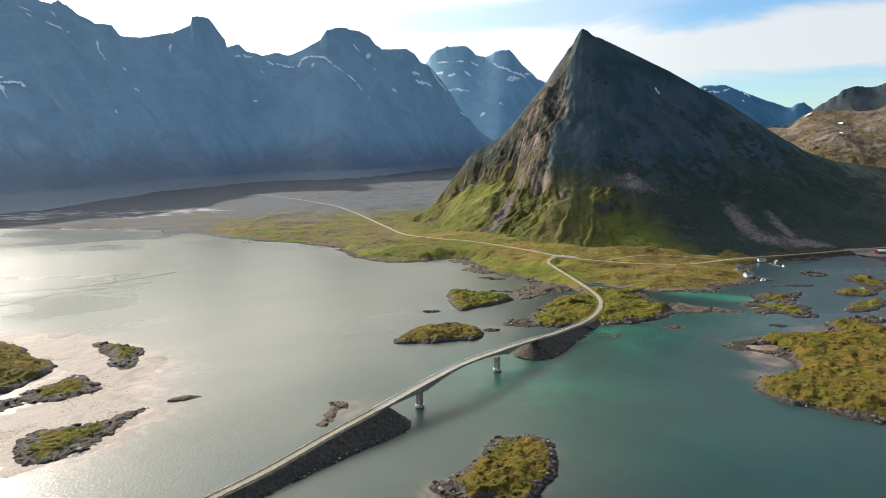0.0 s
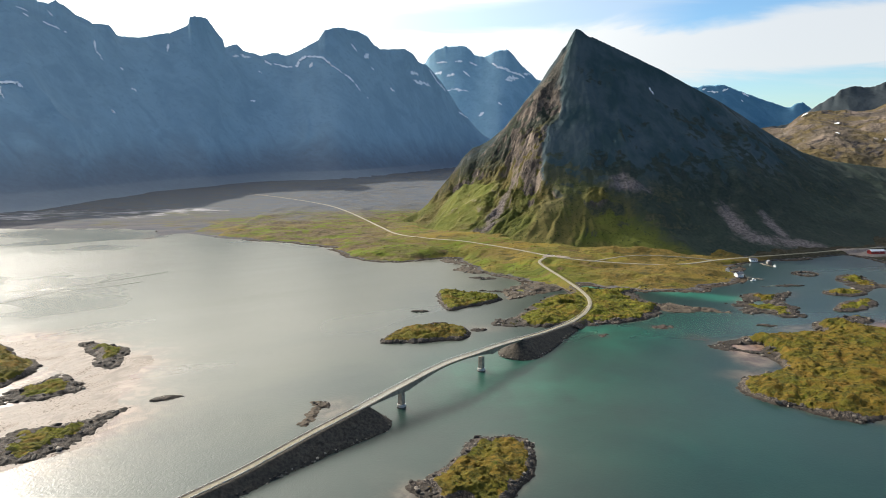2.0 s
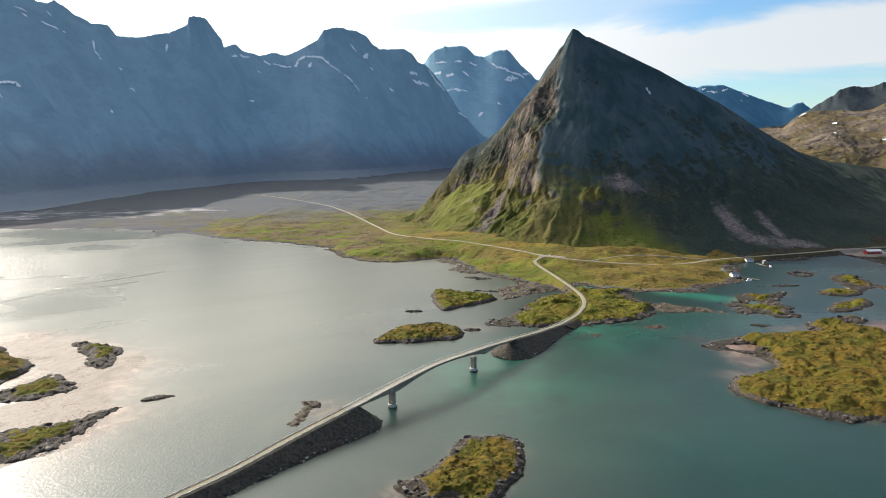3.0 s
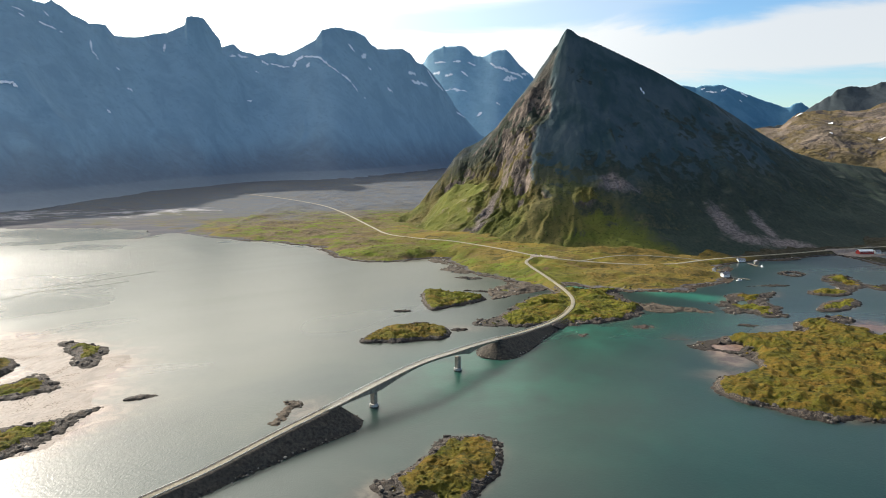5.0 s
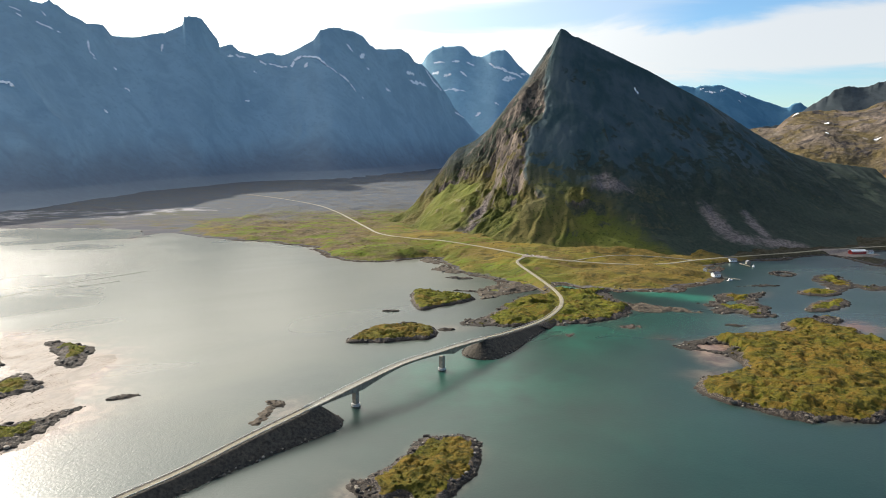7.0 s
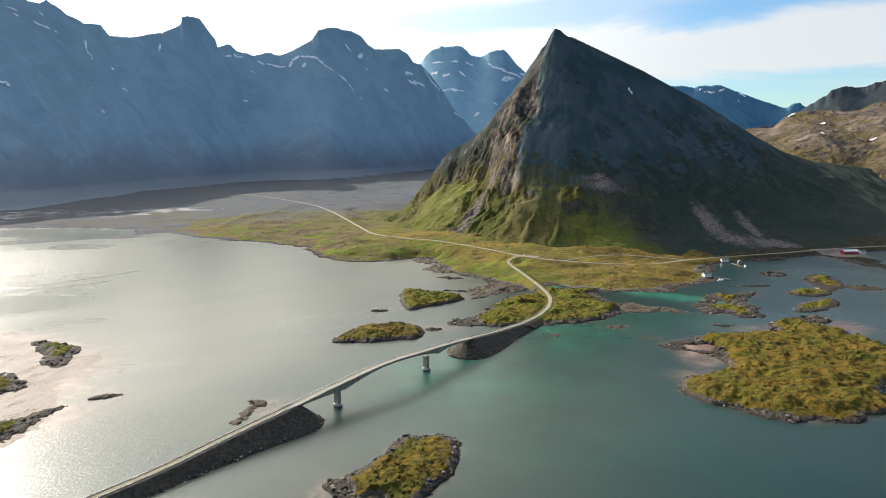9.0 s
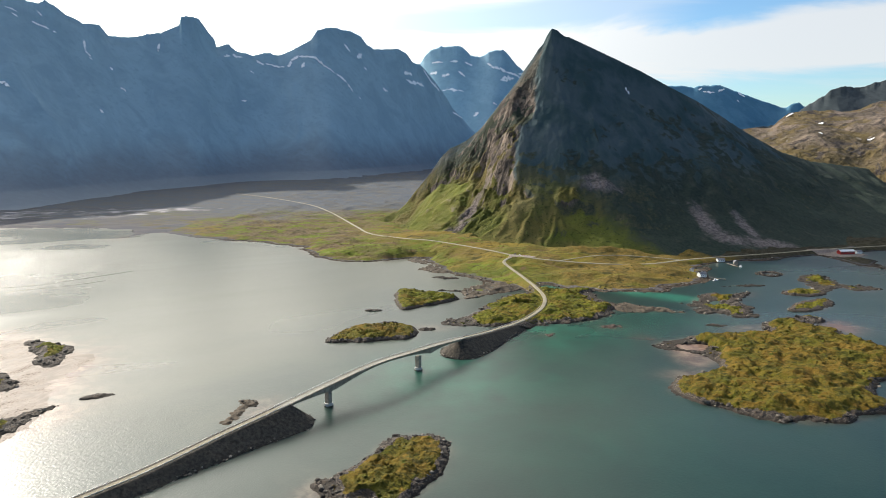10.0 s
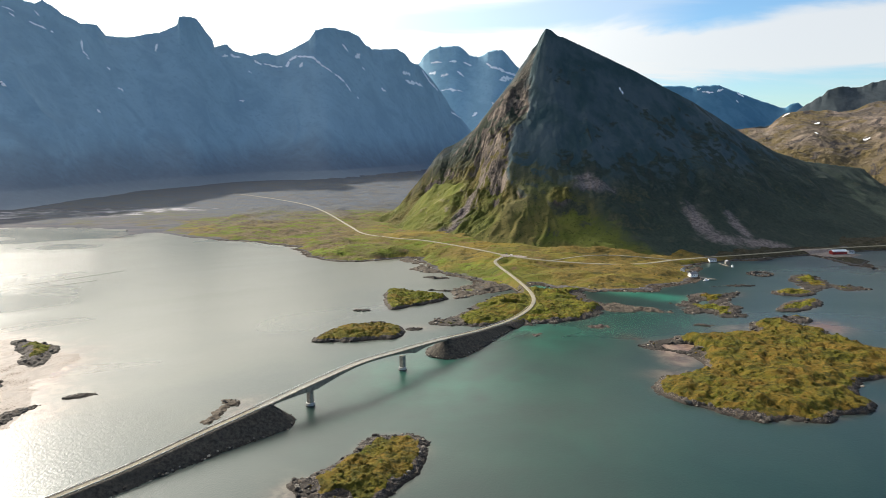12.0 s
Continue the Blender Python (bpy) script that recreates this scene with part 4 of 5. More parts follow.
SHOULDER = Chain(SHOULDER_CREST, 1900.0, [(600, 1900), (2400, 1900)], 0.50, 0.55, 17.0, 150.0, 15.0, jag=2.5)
range_ob = RANGE.build("mountain_range", HAZED_RANGE, 900, 190, "long shaded haze-blue mountain range with snow in its gullies")
far_ob = FAR.build("distant_mountain", HAZED_FAR, 320, 90, "distant hazy blue-grey mountain with twin peaks streaked with old snow")
blue_ob = BLUE.build("distant_mountain", HAZED_BLUE, 260, 60, "distant hazy blue mountain ridge with small snow patches")
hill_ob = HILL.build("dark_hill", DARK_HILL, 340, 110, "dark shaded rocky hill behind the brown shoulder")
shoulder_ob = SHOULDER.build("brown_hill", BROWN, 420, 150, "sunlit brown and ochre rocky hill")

# ======== snow ========


def snow_patch(home, height, x0, y0, x1, y1, w, seed, lift=2.5):
    """A ragged sheet of old snow draped on a slope from one place to another."""
    n, k = 22, 7
    s, c = np.meshgrid(np.linspace(-0.03, 1.03, n), np.linspace(-1, 1, k))
    dx, dy = x1 - x0, y1 - y0
    length = math.hypot(dx, dy) + 1e-6
    wide = 0.95 * w * np.sqrt(np.clip(1 - (2 * np.clip(s, 0, 1) - 1) ** 4, 0, 1)) * (1 + 0.8 * fbm(s * length, s * 0 + seed * 31.0, max(length * 0.3, 6.0), 3))
    ragged = fbm(s * length, c * 9 + seed * 17, max(length * 0.12, 4.0), 3) * w * 0.9
    off = c * wide + ragged
    px, py = x0 + dx * s - dy / length * off, y0 + dy * s + dx / length * off
    me, _ = grid_mesh("snow_patch", px, py, height(px, py) + lift)
    put("snow_patch", me, SNOW, home, "patch of old white snow")


SNOW_ON = []
SNOW_ON.append((range_ob, RANGE.height, [(-1374, 2313, -1351, 2333, 2.3), (-1352, 2309, -1338, 2315, 2.3), (-1329, 2415, -1310, 2406, 2.4), (-1313, 2352, -1278, 2382, 3.5), (-1269, 2391, -1263, 2401, 2.4), (-1216, 2490, -1197, 2453, 3.1), (-1194, 2448, -1179, 2452, 3.0), (-1178, 2440, -1171, 2446, 2.4), (-1132, 2488, -1123, 2489, 3.7), (-1060, 2737, -1066, 2773, 3.4), (-1080, 2444, -1069, 2458, 3.6), (-1072, 2272, -1065, 2279, 4.5), (-1266, 2002, -1228, 2041, 5.0), (-1230, 2038, -1213, 2035, 3.0), (-1259, 1994, -1241, 1973, 5.0), (-1241, 1973, -1223, 1959, 2.9), (-1277, 2022, -1270, 2018, 4.0)], 2.5))
SNOW_ON.append((range_ob, RANGE.height, [(-884, 2998, -868, 3026, 3.7), (-864, 3049, -834, 3087, 5.3), (-783, 3130, -753, 3129, 5.4), (-744, 3145, -673, 3177, 4.7), (-792, 3049, -776, 3053, 3.0), (-655, 3186, -651, 3222, 4.8), (-652, 3229, -624, 3264, 5.6), (-624, 3261, -541, 3282, 5.7), (-546, 3277, -507, 3261, 6.5), (-507, 3261, -461, 3261, 6.5), (-446, 3265, -406, 3272, 5.7), (-398, 3270, -389, 3262, 4.9), (-384, 3262, -374, 3261, 4.9), (-347, 3272, -341, 3271, 3.3), (-597, 3203, -591, 3234, 4.8), (-439, 3463, -412, 3463, 5.2), (-378, 3480, -361, 3528, 5.2), (-784, 2879, -770, 2897, 2.9)], 2.5))
SNOW_ON.append((range_ob, RANGE.height, [(-345, 3472, -332, 3477, 3.5), (-253, 3491, -232, 3511, 6.1), (-162, 3744, -124, 3801, 5.6), (-146, 3727, -64, 3841, 6.5), (-65, 3913, -18, 3934, 3.9), (-18, 3934, 20, 3970, 4.9), (101, 4000, 152, 4065, 4.0)], 2.5))
SNOW_ON.append((far_ob, FAR.height, [(41, 4513, 169, 4507, 7.9), (-33, 4722, 36, 4695, 5.9), (92, 4696, 138, 4701, 5.8), (187, 4715, 240, 4714, 4.7), (-44, 4663, -2, 4638, 7.0), (35, 4606, 83, 4609, 9.2), (143, 4640, 184, 4618, 5.8), (339, 4717, 381, 4670, 7.0), (381, 4674, 457, 4674, 11.6), (457, 4674, 558, 4730, 7.0), (433, 4613, 514, 4675, 11.5), (416, 4596, 463, 4615, 6.9), (551, 4742, 603, 4787, 4.7), (359, 4423, 380, 4411, 5.5), (234, 4350, 263, 4371, 6.5)], 3.5))
SNOW_ON.append((blue_ob, BLUE.height, [(1836, 4823, 1907, 4813, 8.1), (1806, 4840, 1834, 4853, 6.5), (1940, 4829, 1992, 4857, 6.5), (2093, 4868, 2137, 4857, 8.8), (2060, 4799, 2071, 4785, 6.5)], 3.5))
SNOW_ON.append((shoulder_ob, SHOULDER.height, [(979, 1879, 1002, 1887, 3), (1012, 1773, 1026, 1784, 3.2), (963, 1679, 967, 1671, 3), (1046, 1620, 1062, 1621, 3.3)], 3.5))
SNOW_ON.append((mountain_ob, mountain_height, [(383, 1261, 390, 1258, 3)], 1.2))
for home, height, spots, lift in SNOW_ON:
    for i, sp in enumerate(spots):
        snow_patch(home, height, *sp, i, lift)

# ======== islets ========


def boulder_mesh(seed, rough=0.28):
    r = random.Random(seed)
    bm = bmesh.new()
    bmesh.ops.create_icosphere(bm, subdivisions=1, radius=1.0)
    for v in bm.verts:
        v.co *= 1 + r.uniform(-rough, rough)
        v.co.z *= 0.72
    me = bpy.data.meshes.new("boulder")
    bm.to_mesh(me)
    bm.free()
    me.materials.append(STONE)
    return me


BOULDERS = [boulder_mesh(i) for i in range(8)]


def lay_boulder(parent, x, y, z, r, rnd, name="boulder"):
    ob = new(name, rnd.choice(BOULDERS))
    ob.parent = parent
    base = parent.location if parent else Vector((0, 0, 0))
    ob.location = Vector((x, y, z)) - base
    ob.rotation_euler = (rnd.uniform(-0.3, 0.3), rnd.uniform(-0.3, 0.3), rnd.uniform(0, 6.28))
    ob.scale = (r * rnd.uniform(0.8, 1.4), r * rnd.uniform(0.8, 1.2), r * rnd.uniform(0.7, 1.1))
    return ob


def tussocks(name, x, y, z, size, mat, parent, label, seed):
    """Many low rounded clumps of heather and grass in one mesh."""
    g = np.random.default_rng(seed)
    n = len(x)
    ring = 6
    ang = np.linspace(0, 2 * np.pi, ring, endpoint=False)
    levels = [(1.0, -0.25), (0.85, 0.32), (0.42, 0.68)]
    vs = []
    for f, h in levels:
        rad = size[:, None] * f * (1 + g.uniform(-0.3, 0.3, (n, ring)))
        a = ang[None] + g.uniform(0, 1, (n, 1))
        vs.append(np.stack([x[:, None] + rad * np.cos(a) * 1.15, y[:, None] + rad * np.sin(a), z[:, None] + size[:, None] * h * g.uniform(0.6, 1.1, (n, ring))], -1))
    top = np.stack([x, y, z + size * 0.8], -1)[:, None]
    v = np.concatenate(vs + [top], 1)
    m = v.shape[1]
    f = []
    for lv in range(2):
        for i in range(ring):
            j = (i + 1) % ring
            f += [(lv * ring + i, lv * ring + j, (lv + 1) * ring + j), (lv * ring + i, (lv + 1) * ring + j, (lv + 1) * ring + i)]
    for i in range(ring):
        f.append((2 * ring + i, 2 * ring + (i + 1) % ring, 3 * ring))
    faces = (np.array(f)[None] + (np.arange(n) * m)[:, None, None]).reshape(-1, 3)
    me = bpy.data.meshes.new(name)
    co = v.reshape(-1, 3) - np.array(parent.location)[None]
    me.vertices.add(len(co))
    me.vertices.foreach_set("co", co.astype(np.float32).ravel())
    me.loops.add(faces.size)
    me.loops.foreach_set("vertex_index", faces.astype(np.int32).ravel())
    me.polygons.add(len(faces))
    me.polygons.foreach_set("loop_start", np.arange(0, faces.size, 3, dtype=np.int32))
    me.polygons.foreach_set("use_smooth", np.full(len(faces), True))
    me.update(calc_edges=True)
    ob = put(name, me, mat, parent, label)
    return tagged(ob, kind="stuff")


def patches(mask, least):
    """Numbers the connected patches of a mask that have at least so many cells."""
    lab = np.where(mask, np.arange(1, mask.size + 1).reshape(mask.shape), 0)
    while True:
        big = lab.copy()
        big[1:] = np.maximum(big[1:], lab[:-1])
        big[:-1] = np.maximum(big[:-1], lab[1:])
        big[:, 1:] = np.maximum(big[:, 1:], lab[:, :-1])
        big[:, :-1] = np.maximum(big[:, :-1], lab[:, 1:])
        big = np.where(mask, big, 0)
        if (big == lab).all():
            break
        lab = big
    ids, sizes = np.unique(lab[lab > 0], return_counts=True)
    out = np.zeros(mask.shape, int)
    k = 0
    for i, n in zip(ids, sizes):
        if n >= least:
            k += 1
            out[lab == i] = k
    return out, k


def islet(key, height, step, label, fray=3.0, bare=(), rim=5.0, bush=0.0, stones=0, grass=True, seed=0, stone=(0.6, 1.5), base=1.5, turf=None, rock=None, pools=()):
    ring = RINGS[key]
    cx, cy = ring[:, 0].mean(), ring[:, 1].mean()
    home = thing("islet", cx, cy, 0, label, "islet", "rocky islets of the sound")
    pad = 10
    x, y = np.meshgrid(np.arange(ring[:, 0].min() - pad, ring[:, 0].max() + pad, step), np.arange(ring[:, 1].min() - pad, ring[:, 1].max() + pad, step))
    d0 = inside(x, y, ring)

    def relief(x, y, d):
        d = d + fbm(x, y, 22, 5, 0.6, seed) * fray
        crag = ridged(x, y, 8, 4, seed) * 1.15 + fbm(x, y, 3, 3, shift=seed) * 0.45
        rise = base * (1 - np.exp(-np.clip(d, 0, None) / (rim * 0.55))) + height * (1 - np.exp(-np.clip(d - rim * 0.4, 0, None) / (rim * 2.6)))
        z = np.where(d > 0, 0.1 + rise, np.maximum(d * 0.45, -2.0))
        rough = np.clip((d + 4) / 4, 0, 1) * (1 - np.clip((d - rim) / 6, 0, 0.75))
        soft = np.clip((d - rim * 0.6) / 8, 0, 1) * (fbm(x, y, 22, 4, 0.5, seed) * 2.2 + fbm(x, y, 7, 4, 0.55, seed + 3) * 1.5)
        return d, z + crag * rough + soft

    d, z = relief(x, y, d0)
    for bx, by, br in bare:
        low = np.clip((1 - np.hypot(x - bx, y - by) / br) * 3, 0, 1)
        z = np.where(z > 0.4, z * (1 - low) + (0.4 + (z - 0.4) * 0.15) * low, z)
    for qx, qy, ra, rb in pools:
        hole = np.clip((1 - np.hypot((x - qx) / ra, (y - qy) / rb) + 0.35 * fbm(x, y, 7, 3, 0.6, seed)) * 4, 0, 1)
        z, d = z * (1 - hole) - 0.6 * hole, d - hole * 30
    if key == "curve":
        z = road_bed(x, y, z)
    mid = lambda a: (a[:-1, :-1] + a[1:, 1:] + a[:-1, 1:] + a[1:, :-1]) / 4
    edge = mid(d + fbm(x, y, 9, 4, 0.6, seed + 5) * rim * 0.5)
    for bx, by, br in bare:
        edge = edge - 40 * np.clip(1 - np.hypot(mid(x) - bx, mid(y) - by) / br, 0, 1)
    green = (edge > rim) if grass else np.zeros(edge.shape, bool)
    shown = mid(np.maximum(d, d0)) > -9
    pieces, count = patches(shown & green, 60)
    green = pieces > 0
    me, _ = grid_mesh("rock", x - cx, y - cy, z, shown & ~green)
    put("rock", me, rock or ROCK, home, "pinkish-brown gravel and weed" if rock else "dark wet rock with pale dry ledges")
    for k in range(1, count + 1):
        me, _ = grid_mesh("turf", x - cx, y - cy, z, pieces == k)
        put("turf", me, turf or TURF, home, "olive and ochre grass and heather")
    rnd = random.Random(seed + 31)
    flat_x, flat_y, flat_z, flat_d = x.ravel(), y.ravel(), z.ravel(), d.ravel()
    if stones:
        beach = (flat_d > -1.2) & (flat_d < rim * 0.9)
        for bx, by, br in bare:
            beach |= (np.hypot(flat_x - bx, flat_y - by) < br * 0.8) & (flat_d > 0)
        pick = np.flatnonzero(beach)
        for i in np.random.default_rng(seed).choice(pick, min(stones, len(pick)), False):
            r = stone[0] * 0.7 + (stone[1] * 1.35 - stone[0] * 0.7) * rnd.random() ** 2.5
            lay_boulder(home, flat_x[i], flat_y[i], flat_z[i] + r * 0.15, r, rnd)
    if bush and grass:
        dd = (d + fbm(x, y, 9, 4, 0.6, seed + 5) * rim * 0.5).ravel()
        want = (dd > rim + 0.5) & (fbm(flat_x, flat_y, 14, 3, 0.5, seed + 8) > -0.25)
        if key == "curve":
            want &= along(flat_x, flat_y, BRIDGE_ROAD[100:])[0] > 6
        pick = np.flatnonzero(want)
        g = np.random.default_rng(seed + 2)
        n = min(int(bush * len(pick) * step * step), len(pick))
        i = g.choice(pick, n, False)
        size = 0.25 + 1.15 * g.random(n) ** 4
        tussocks("heather", flat_x[i] + g.uniform(-0.4, 0.4, n), flat_y[i] + g.uniform(-0.4, 0.4, n), flat_z[i], size, turf or TURF, home, "low clumps of heather and grass", seed)
    return home


islet("near", 3.6, 0.5, "small steep islet with yellow-green heather and a pale rock rim", 3.0, ((2, 308, 9), (20, 298, 8)), 5.2, 0.14, 190, seed=1, stone=(0.4, 1.2))
islet("east", 5.0, 0.9, "large low islet covered in golden heather with a boulder shore", 5.0, ((252, 538, 28), (262, 520, 20), (236, 546, 20), (386, 610, 16)), 4.5, 0.05, 330, seed=2, stone=(0.55, 1.7), pools=((262, 536, 15, 10), (250, 506, 9, 12)))
islet("flat", 4.2, 0.8, "oval grassy islet with a low rock apron", 2.0, (), 3.0, 0.12, 24, seed=3)
islet("bay", 4.8, 0.9, "grassy wedge-shaped islet in the bay", 2.0, (), 3.0, 0.1, 12, seed=4, turf=FRESH)
islet("curve", 3.6, 0.9, "grassy islet crossed by the curving road", 7.0, ((72, 612, 18), (224, 690, 22), (215, 720, 14)), 6.5, 0.06, 120, seed=5, turf=FRESH, pools=((141, 674, 15, 12),))
islet("spit", 0.4, 1.0, "low bare spit of brown rock and weed", 5.0, (), 6.0, grass=False, stones=40, seed=6, base=0.5, rock=SHOAL)
islet("skerry", 1.2, 1.0, "low brown skerry with a patch of bright grass", 8.0, (), 14.0, 0.05, 60, seed=7, turf=FRESH, base=0.55)
islet("round", 2.0, 1.0, "small dark round rock islet round a pool", 3.0, (), 9.0, grass=False, stones=26, seed=8, base=0.9, pools=((462, 831, 10, 11),))
islet("sound", 1.8, 1.0, "low islet with bright yellow-green grass", 2.0, (), 4.0, 0.05, 8, seed=9, turf=FRESH)
islet("outer", 1.4, 1.0, "dark rocky islet with a green cap", 5.0, (), 10.5, 0.05, 40, seed=10, turf=FRESH, base=0.6)
islet("inner", 1.8, 1.0, "low brown rock islet with a yellow-green cap", 2.5, (), 6.0, 0.05, 12, seed=11, turf=FRESH)
islet("mud", 0.3, 0.9, "low brown tidal mud and weed beside the causeway", 7.0, (), 9.0, grass=False, stones=30, seed=16, base=0.45, rock=SHOAL)
islet("tongue", 0.5, 1.0, "low brown tidal shelf of rock and weed below the heath", 6.0, (), 9.0, grass=False, stones=40, seed=17, base=0.6, rock=SHOAL)
islet("head", 4.5, 1.0, "grassy headland islet beside the sand flats", 4.0, (), 4.0, 0.08, 30, seed=12)
islet("post", 1.6, 0.8, "small rock islet with a grass cap on pale sand", 6.0, (), 9.0, 0.06, 24, seed=13, turf=FRESH)
islet("reef", 1.2, 0.8, "ragged dark rock reef with a strip of green turf", 9.0, (), 9.5, 0.06, 40, seed=14, turf=FRESH)
islet("long", 1.4, 0.7, "long dark rock islet with a strip of green turf", 6.0, (), 8.5, 0.06, 40, seed=15, turf=FRESH)
for k, (sx, sy, ra, rb, turn) in enumerate(SKERRIES):
    a = np.linspace(0, 2 * np.pi, 9)[:-1]
    c, s = math.cos(radians(turn)), math.sin(radians(turn))
    RINGS["s%d" % k] = spline([(sx + ra * math.cos(t) * c - rb * math.sin(t) * s, sy + ra * math.cos(t) * s + rb * math.sin(t) * c) for t in a], True, 4)
    if k >= len(SKERRIES) - 2:
        islet("s%d" % k, 0.1, 0.7, "brown weed-covered reef just awash", 6.0, (), 5.0, grass=False, stones=5, seed=20 + k, stone=(0.3, 0.6), base=0.06, rock=REEF)
    elif k < 2:
        islet("s%d" % k, 0.1, 0.7, "low pinkish gravel shoal beside the embankment", 4.0, (), 5.0, grass=False, stones=9, seed=20 + k, stone=(0.4, 0.9), base=0.4, rock=SHOAL)
    else:
        islet("s%d" % k, 0.6, 0.7, "low bare rock awash in the sea", 3.0, (), 5.0, grass=False, stones=9, seed=20 + k, stone=(0.4, 1.0), base=0.85)


def sand_flat(key, label):
    ring = spline(FLATS[key], True)
    x, y = np.meshgrid(np.arange(ring[:, 0].min() - 20, ring[:, 0].max() + 20, 1.6), np.arange(ring[:, 1].min() - 20, ring[:, 1].max() + 20, 1.6))
    d = inside(x, y, ring) + fbm(x, y, 50, 5) * 16
    z = np.clip(d * 0.02, -0.5, 0.10) + fbm(x, y, 55, 6, 0.6) * 0.32 - 0.05
    me, _ = grid_mesh("sand_flat", x, y, z)
    tagged(put("sand_flat", me, SAND), label, "sand flat", kind="structure")


sand_flat("west", "pale wet tidal sand between dark reefs")

# ======== embankments, roads and bridge ========
DECK = BRIDGE_ROAD[40:81]


def embankment(name, line, label, seed):
    """A bank of quarry stone that carries the road down to the water, with a rounded end."""
    a, b = line[0], line[-1]
    lo, hi = line[:, :2].min(0) - 26, line[:, :2].max(0) + 26
    x, y = np.meshgrid(np.arange(lo[0], hi[0], 0.8), np.arange(lo[1], hi[1], 0.8))
    d, v = along(x, y, line)
    top = v[..., 0] - 0.3
    z = top - np.clip(d - 3.6, 0, None) * 0.78 + fbm(x, y, 6, 4, 0.6, seed) * 0.5 * np.clip((d - 4) / 2, 0, 1)
    mid = lambda q: (q[:-1, :-1] + q[1:, 1:] + q[:-1, 1:] + q[1:, :-1]) / 4
    home = thing(name, a[0], a[1], 0, label, "embankment", "road embankments")
    me, _ = grid_mesh("bank", x - a[0], y - a[1], z, mid(z) > -2.0)
    put("bank", me, FILL, home, "dark quarry stone slope")
    rnd = random.Random(seed)
    f = np.flatnonzero((z.ravel() > -0.4) & (z.ravel() < 1.3))
    for i in np.random.default_rng(seed).choice(f, min(230, len(f)), False):
        r = rnd.uniform(0.45, 1.0)
        lay_boulder(home, x.ravel()[i], y.ravel()[i], z.ravel()[i] + 0.1, r, rnd, "armour_stone")
    return home


embankment("embankment", BRIDGE_ROAD[:42], "long dark stone embankment leading the road up to the bridge", 3)
embankment("embankment", BRIDGE_ROAD[80:104], "dark stone embankment between the bridge and the islet", 4)


def lift_on(line, up):
    line = line.copy()
    line[:, 2] += up
    return line


def road(name, line, half, label):
    ob = put(name, sweep(line, [(-half, 0.0), (-half * 0.3, 0.07), (half * 0.3, 0.07), (half, 0.0), (half + 0.5, -0.7), (-half - 0.5, -0.7)], name), ASPHALT)
    return tagged(ob, label, "road", kind="structure")


road("road", BRIDGE_ROAD[:42], 1.75, "narrow pale asphalt road on the embankment")
road("road", BRIDGE_ROAD[80:], 1.75, "narrow pale asphalt road curving to the junction")
road("road", MAIN_ROAD, 1.9, "pale two-lane coast road at the foot of the mountain")
road("track", FARM_TRACK, 1.1, "pale gravel track above the coast road")


